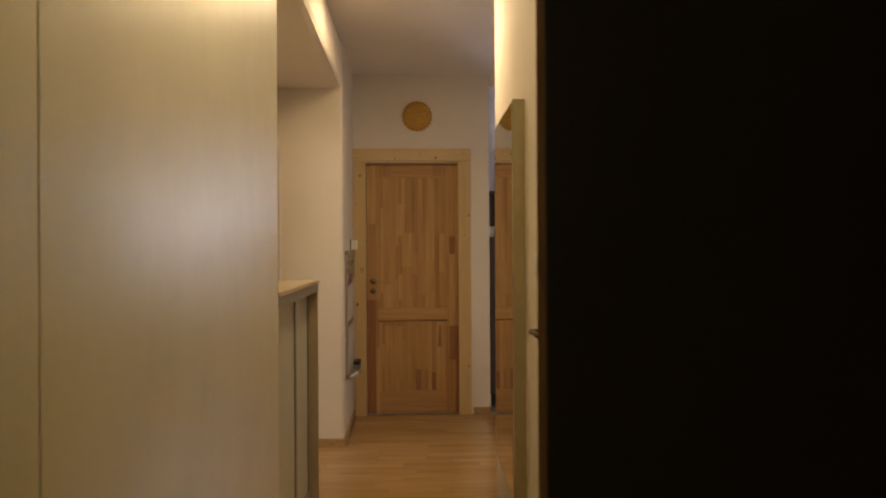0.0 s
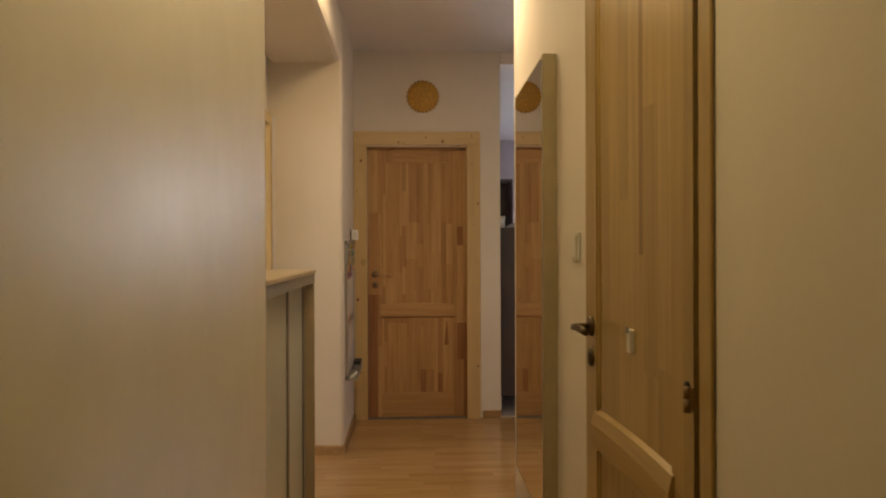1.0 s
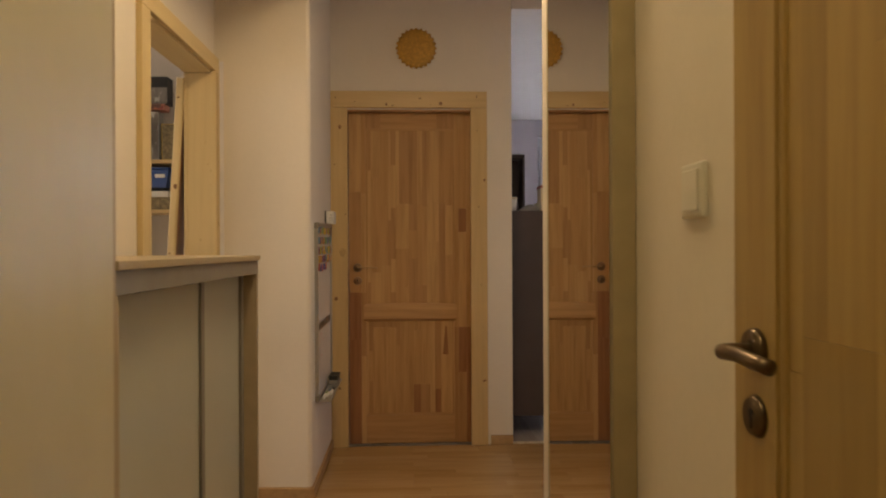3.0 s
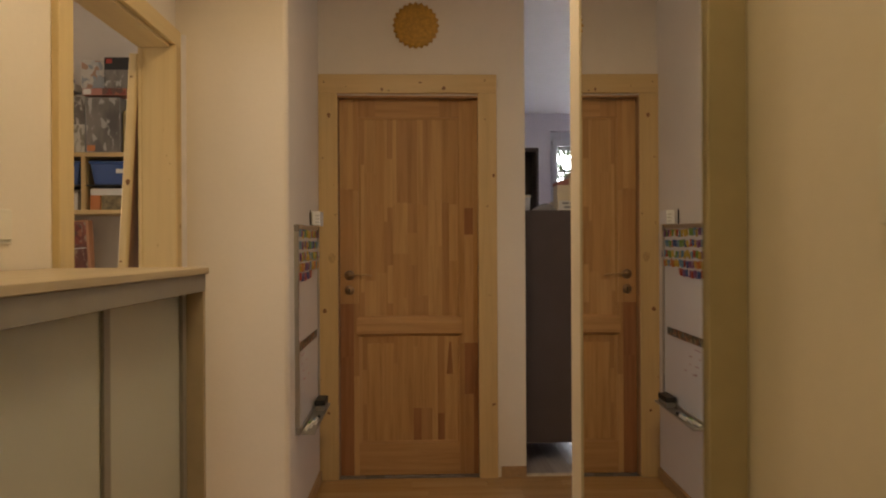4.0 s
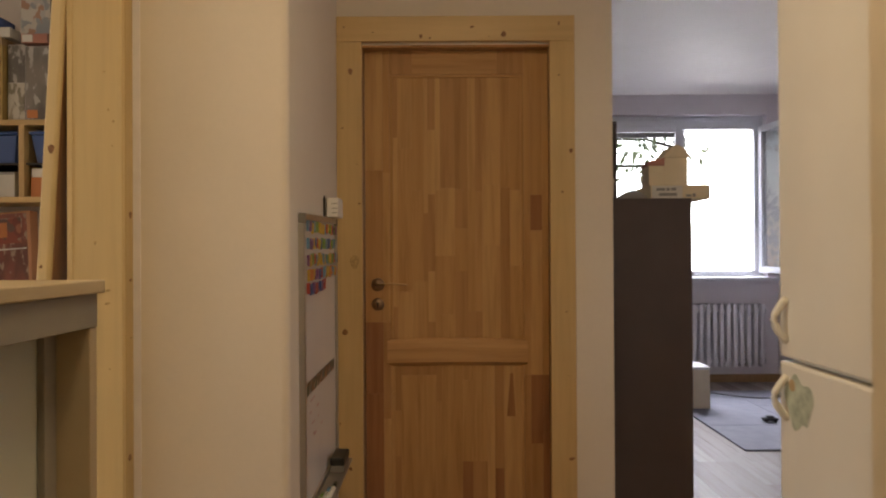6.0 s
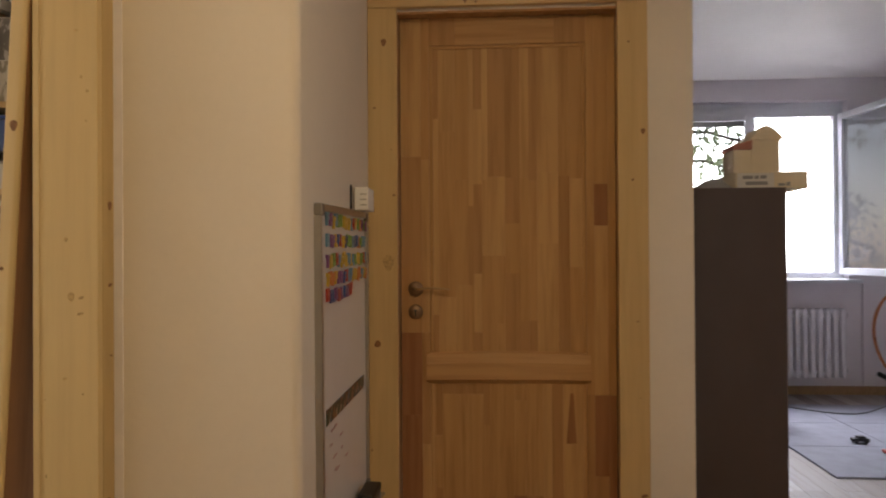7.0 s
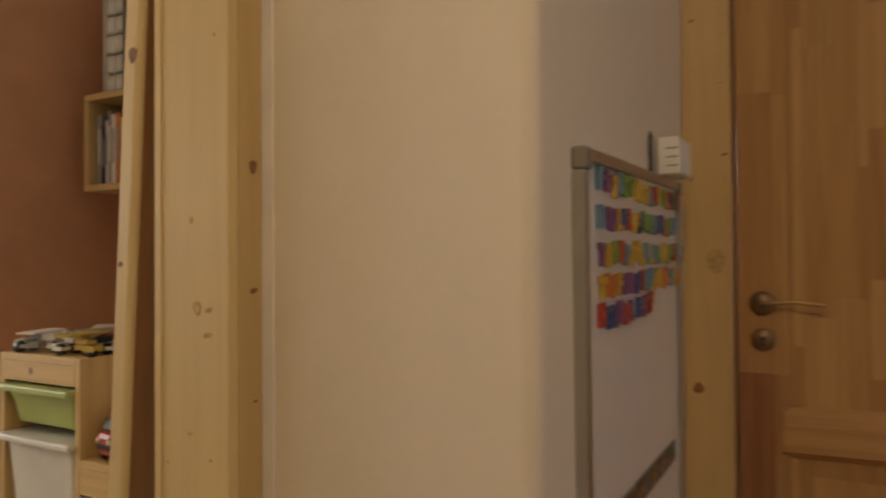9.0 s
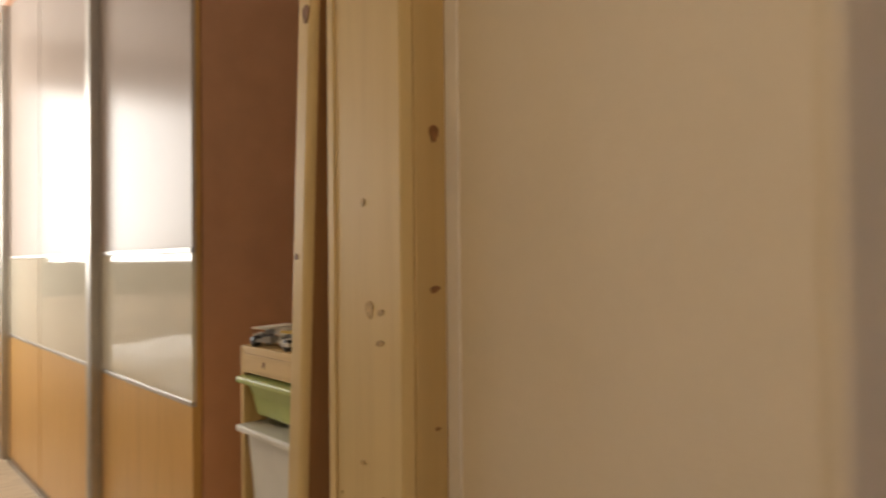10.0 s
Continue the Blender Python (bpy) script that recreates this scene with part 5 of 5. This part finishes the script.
def brick_toy(at, turn, colors, label, seed):
    """A small toy vehicle put together from studded blocks."""
    t = thing("block_toy", at, label, "toy", "", "", turn)
    rr = random.Random(seed)
    for i in range(11):
        w, h = rr.uniform(0.028, 0.055), rr.uniform(0.008, 0.018)
        y = rr.uniform(-0.04, 0.015)
        z = 0.012 if i < 7 else 0.030
        bx = -0.09 + i * 0.024 if i < 7 else -0.05 + (i - 7) * 0.026
        bm = bmesh.new()
        cuboid(bm, bx, bx + w * 0.7, y, y + 0.030, z, z + h)
        tube(bm, (bx + w * 0.35, y + 0.015, z + h), (bx + w * 0.35, y + 0.015, z + h + 0.003), 0.005, 0.005, 8)
        part("brick", bm, M[rr.choice(colors)], t)
    bm = bmesh.new()
    cuboid(bm, -0.03, 0.02, -0.065, 0.055, 0.0485, 0.0535)
    part("wing_plate", bm, M[colors[0]], t)
    for wx in (-0.05, 0.05):
        for wy in (-0.036, 0.012):
            bm = bmesh.new()
            tube(bm, (wx, wy, 0.014), (wx, wy + 0.014, 0.014), 0.014, 0.014, 14)
            part("wheel", bm, M["black"], t, "", 0, True)


brick_toy((-1.91, 4.93, 0.925), 20, ["paper", "paper", "milky", "grey"], "white and grey block spaceship on the storage frame", 1)
brick_toy((-1.80, 5.02, 0.925), -15, ["grey", "milky", "red", "card"], "grey and red block vehicle on the storage frame", 2)
brick_toy((-1.75, 4.93, 0.925), 8, ["yellow", "yellow", "black", "paper"], "yellow and black block racing car on the storage frame", 3)
brick_toy((-1.88, 5.08, 0.925), 50, ["paper", "milky", "brown_wall"], "grey block aircraft on the storage frame", 4)
brick_toy((-1.76, 5.14, 0.925), 5, ["yellow", "black", "yellow"], "yellow block crane on the storage frame", 6)
tr = thing("toy_truck", (-1.608, 4.95, 0.692), "red plastic toy truck on the step", "toy truck", "", "", 84)
bm = bmesh.new()
cuboid(bm, -0.07, 0.0, -0.034, 0.034, 0.012, 0.068)
part("cab", bm, M["red"], tr, "", 0.014)
bm = bmesh.new()
cuboid(bm, -0.060, 0.002, -0.029, 0.029, 0.0685, 0.116)
for v in bm.verts:
    if v.co.z > 0.1:
        v.co.x = -0.040 if v.co.x < -0.03 else -0.004
        v.co.y *= 0.72
part("cab_roof", bm, M["red"], tr, "rounded cab roof", 0.010)
bm = bmesh.new()
cuboid(bm, 0.003, 0.10, -0.034, 0.034, 0.018, 0.085)
part("load_bed", bm, M["red"], tr, "", 0.008)
bm = bmesh.new()
cuboid(bm, -0.0615, -0.052, -0.021, 0.021, 0.0735, 0.098)
for v in bm.verts:
    if v.co.z > 0.09:
        v.co.x += 0.0102
        v.co.y *= 0.85
part("windscreen", bm, M["black"], tr, "black windscreen", 0.002)
for y in (-0.022, 0.022):
    bm = bmesh.new()
    tube(bm, (-0.0725, y, 0.048), (-0.0695, y, 0.048), 0.005, 0.007, 14)
    part("headlight", bm, M["milky"], tr, "pale headlight", 0, True)
block("grille", (-0.0715, -0.069, -0.024, 0.024, 0.03, 0.04), M["black"], tr, "black grille")
for wx in (-0.04, 0.03, 0.07):
    for wy in (-0.040, 0.026):
        bm = bmesh.new()
        tube(bm, (wx, wy, 0.018), (wx, wy + 0.014, 0.018), 0.018, 0.018, 14)
        part("wheel", bm, M["black"], tr, "", 0, True)

SX, SY = -2.150, 5.20
sh = thing("wall_shelf", (SX, SY, 1.365), "pine wall shelf with boxes, bins and books", "shelf")
SD = NORTH - SY - 0.013
for z in (0.0, 0.275):
    block("board", (0.0, 1.030, 0.0, SD, z, z + 0.020), M["light_pine_x"], sh, "", 0.002)
for x in (0.0, 0.325, 0.622, 1.010):
    block("upright", (x, x + 0.02, 0.0, SD, 0.0205, 0.2745), M["light_pine"], sh, "", 0.001)
block("thin_shelf", (0.3455, 0.6215, 0.01, SD, 0.135, 0.141), M["black"], sh, "dark thin inner shelf")
block("thin_shelf", (0.6425, 1.0095, 0.01, SD, 0.135, 0.141), M["black"], sh, "dark thin inner shelf")
TOPB, LOWB, MIDB = 1.6605, 1.3855, 1.5065
for x0, x1 in ((-1.775, -1.535), (-1.495, -1.29)):
    b = thing("blue_bin", (x0, SY + 0.012, MIDB), "dark blue plastic bin with a rim on the shelf", "bin", "blue bins on the shelf")
    bm = bmesh.new()
    w = x1 - x0
    lo = [bm.verts.new(p) for p in ((0.02, 0.012, 0), (w - 0.02, 0.012, 0), (w - 0.02, 0.16, 0), (0.02, 0.16, 0))]
    hi = [bm.verts.new(p) for p in ((0.004, 0, 0.10), (w - 0.004, 0, 0.10), (w - 0.004, 0.17, 0.10), (0.004, 0.17, 0.10))]
    bm.faces.new(lo[::-1])
    bm.faces.new(hi)
    for i in range(4):
        bm.faces.new((lo[i], lo[(i + 1) % 4], hi[(i + 1) % 4], hi[i]))
    part("bin", bm, M["blue"], b, "", 0.004)
    block("rim", (0.0, w, -0.006, 0.175, 0.1005, 0.112), M["blue"], b, "", 0.004)
    if x0 > -1.6:
        block("tag", (w * 0.62, w * 0.88, -0.001, 0.003, 0.055, 0.075), M["paper"], b, "white label")


def carton(x0, x1, z0, z1, dy, color, label, prints=(), lean=0.0, depth=0.09):
    """A printed box; prints lists bars on its front: u0, u1, v0, v1 as fractions and a material."""
    if z0 < TOPB:
        x0, x1 = x0 + 0.022, x1 + 0.022
    t = thing("toy_box", (x0, SY + dy, z0), label, "box", "toy boxes on the shelf")
    t.matrix_world = pose(x0, SY + dy, z0, lean, 0, 0)
    w, h = x1 - x0, z1 - z0
    bm = bmesh.new()
    cuboid(bm, 0, w, 0, depth, 0, h)
    part("carton", bm, M[color], t, "", 0.0015)
    for k, (u0, u1, v0, v1, c) in enumerate(prints):
        block("print", (u0 * w, u1 * w, -0.0012 - 0.001 * k, -0.0002 - 0.001 * k, v0 * h, v1 * h), M[c], t)
    return t


carton(-1.51, -1.345, TOPB, 1.925, 0.01, "grey", "dark grey toy box with pale machine picture", [(0.02, 0.98, 0.01, 0.99, "figure_grey"), (0.05, 0.28, 0.02, 0.13, "orange")])
carton(-1.583, -1.52, TOPB, 1.935, 0.03, "milky", "narrow grey and white toy box", [(0.02, 0.98, 0.5, 0.99, "figure_grey"), (0.02, 0.98, 0.01, 0.49, "figure_white")])
carton(-1.80, -1.588, TOPB, 1.93, 0.005, "gold_card", "kraft toy box with white block picture", [(0.0, 0.72, 0.01, 0.99, "figure_white"), (0.72, 0.76, 0.01, 0.99, "yellow")])
carton(-1.335, -1.262, TOPB, 1.86, 0.02, "yellow", "narrow yellow and green toy box", [(0.05, 0.95, 0.02, 0.98, "olive_print")])
carton(-1.545, -1.43, 1.9695, 2.112, 0.045, "milky", "pale toy box with aircraft picture", [(0.02, 0.98, 0.01, 0.99, "art_sky")])
carton(-1.425, -1.30, 1.9695, 2.12, 0.02, "black", "black toy box with white picture and red mark", [(0.02, 0.98, 0.01, 0.6, "figure_grey"), (0.08, 0.3, 0.8, 0.95, "red")])
carton(-1.525, -1.315, 1.9355, 1.969, 0.012, "rose_card", "flat red and white toy packet", [(0.02, 0.20, 0.1, 0.9, "paper"), (0.45, 0.98, 0.05, 0.95, "art_comic")])
carton(-1.80, -1.60, 1.9305, 1.962, 0.02, "card", "open kraft box flap", ())
carton(-1.82, -1.575, 1.9625, 1.999, 0.03, "milky", "flat pale game box", ())
carton(-1.845, -1.61, 1.9995, 2.035, 0.03, "blue", "flat blue game box", [(0.45, 0.55, 0.2, 0.8, "orange"), (0.6, 0.7, 0.2, 0.8, "yellow"), (0.75, 0.85, 0.2, 0.8, "red")])
org = thing("parts_organizer", (-2.085, SY + 0.02, TOPB), "clear plastic parts organizer with small drawers on the shelf", "organizer")
block("side", (0.0, 0.006, 0.0, 0.14, 0.0, 0.36), M["milky"], org, "clear side panel", 0.002)
block("back", (0.0085, 0.090, 0.10, 0.14, 0.0, 0.36), M["grey"], org)
for k in range(6):
    for x in (0.010, 0.052):
        bm = bmesh.new()
        cuboid(bm, x, x + 0.038, 0.004, 0.0995, 0.004 + 0.059 * k, 0.056 + 0.059 * k)
        d = part("drawer", bm, M["milky"], org, "milky clear drawer", 0.006)
        block("content", (x + 0.006, x + 0.032, 0.0025, 0.0038, 0.010 + 0.059 * k, 0.036 + 0.059 * k), M["paper"], d, "pale parts behind the clear front")
carton(-1.995, -1.93, TOPB, 1.97, 0.02, "grey", "upright grey toy box", [(0.02, 0.98, 0.01, 0.99, "art_grey")])
carton(-1.925, -1.85, TOPB, 1.95, 0.02, "milky", "upright white toy box", [(0.02, 0.98, 0.01, 0.99, "art_white")])
carton(-1.79, -1.575, LOWB, 1.475, 0.02, "milky", "low grey carton on the shelf", [(0.0, 1.0, 0.9, 1.0, "grey")])
carton(-1.515, -1.465, LOWB, 1.455, 0.015, "orange", "small red-orange box on the shelf", ())
carton(-1.46, -1.30, LOWB, 1.455, 0.012, "yellow", "small yellow printed box on the shelf", [(0.02, 0.98, 0.01, 0.99, "olive_print")])
carton(-1.515, -1.32, 1.4555, 1.488, 0.02, "paper", "flat white game box", ())
W = "paper"
comic = carton(-1.93, -1.515, 0.927, 1.312, 0.03, "brown_wall", "red box with comic panels leaning below the shelf", [(0.02, 0.97, 0.02, 0.98, "figure_red"), (0.60, 0.92, 0.70, 0.94, "art_comic"), (0.66, 0.80, 0.76, 0.90, "orange"), (0.30, 0.31, 0.55, 0.98, W), (0.30, 0.56, 0.55, 0.562, W),
       (0.55, 0.56, 0.30, 0.98, W), (0.56, 0.97, 0.64, 0.652, W), (0.62, 0.97, 0.33, 0.342, W), (0.62, 0.63, 0.02, 0.342, W), (0.02, 0.30, 0.28, 0.292, W)], -3.0, 0.05)
comic.matrix_world = pose(-1.905, SY + 0.03, 0.927, -3.0, -4.0, 0)
rb = random.Random(12)
x = -2.112
for k in range(11):
    w, h = rb.uniform(0.010, 0.024), rb.uniform(0.17, 0.235)
    if x + w > -1.835:
        break
    bk = thing("book", (x, SY + 0.02, LOWB), "upright book on the pine shelf", "book", "books on the shelf")
    c = ["grey", "black", "paper", "grey", "paper", "orange", "yellow", "paper", "olive_print", "blue", "yellow"][k]
    block("cover", (0, w, 0, 0.15, 0, h), M[c], bk, "", 0.0015)
    block("spine_print", (w * 0.3, w * 0.7, -0.0008, -0.0001, h * 0.3, h * 0.8), M["grey" if c != "grey" else "paper"], bk)
    x += w + 0.001

# ---- floor boards, last ----
rf = random.Random(5)
boards = thing("floor_boards", (0, 0, 0), "light oak strip laminate boards in the corridor", "floor", "", "structure")
SHAPES = {}


def strip_mesh(w, h, key, material):
    if key not in SHAPES:
        bm = bmesh.new()
        cuboid(bm, 0, w, 0, h, -0.011, 0.0)
        SHAPES[key] = mesh_of("strip", bm, material)
    return SHAPES[key]


LENGTHS = (0.30, 0.38, 0.46, 0.54)


def lay(parent, name, x0, x1, y0, y1, w, material, tag, lengths, along="x"):
    """Rows of strips with staggered ends; each strip is a piece on a shared mesh."""
    n = int(round(((y1 - y0) if along == "x" else (x1 - x0)) / w))
    for i in range(n):
        a = (x0 if along == "x" else y0)
        end = (x1 if along == "x" else y1)
        while a < end - 0.01:
            ln = rf.choice(lengths)
            if a + ln > end - 0.08:
                ln = round(end - a, 3)
            if along == "x":
                me, at = strip_mesh(ln - 0.0008, w - 0.0008, (tag, ln), material), (a, y0 + i * w, 0)
            else:
                me, at = strip_mesh(w - 0.0008, ln - 0.0008, (tag, ln), material), (x0 + i * w, a, 0)
            ob = new(name, me)
            ob.parent, ob.location = parent, at
            a += ln


lay(boards, "strip", WEST, 1.5, 3.10, NORTH, 0.0668, M["floor_board"], "near", LENGTHS)
lay(boards, "plank", WEST, 2.9, -0.80, 3.10, 0.195, M["floor_board"], "far", (1.2, 0.9))
lay(boards, "plank", 1.5, 2.9, 3.10, NORTH, 0.195, M["floor_board"], "kitchen", (1.4,))
room_boards = thing("room_floor_boards", (0, 0, 0), "grey-brown striped laminate boards in the bedroom", "floor", "", "structure")
lay(room_boards, "plank", -0.6, 3.7, NORTH + 0.035, 9.12, 0.10, M["room_floor"], "room", (1.2, 0.8, 1.0), "y")
side_boards = thing("side_floor_boards", (0, 0, 0), "light wooden boards in the children's room", "floor", "", "structure")
lay(side_boards, "plank", -5.9, WEST, 2.0, NORTH, 0.215, M["worktop"], "side", (1.2, 0.9))
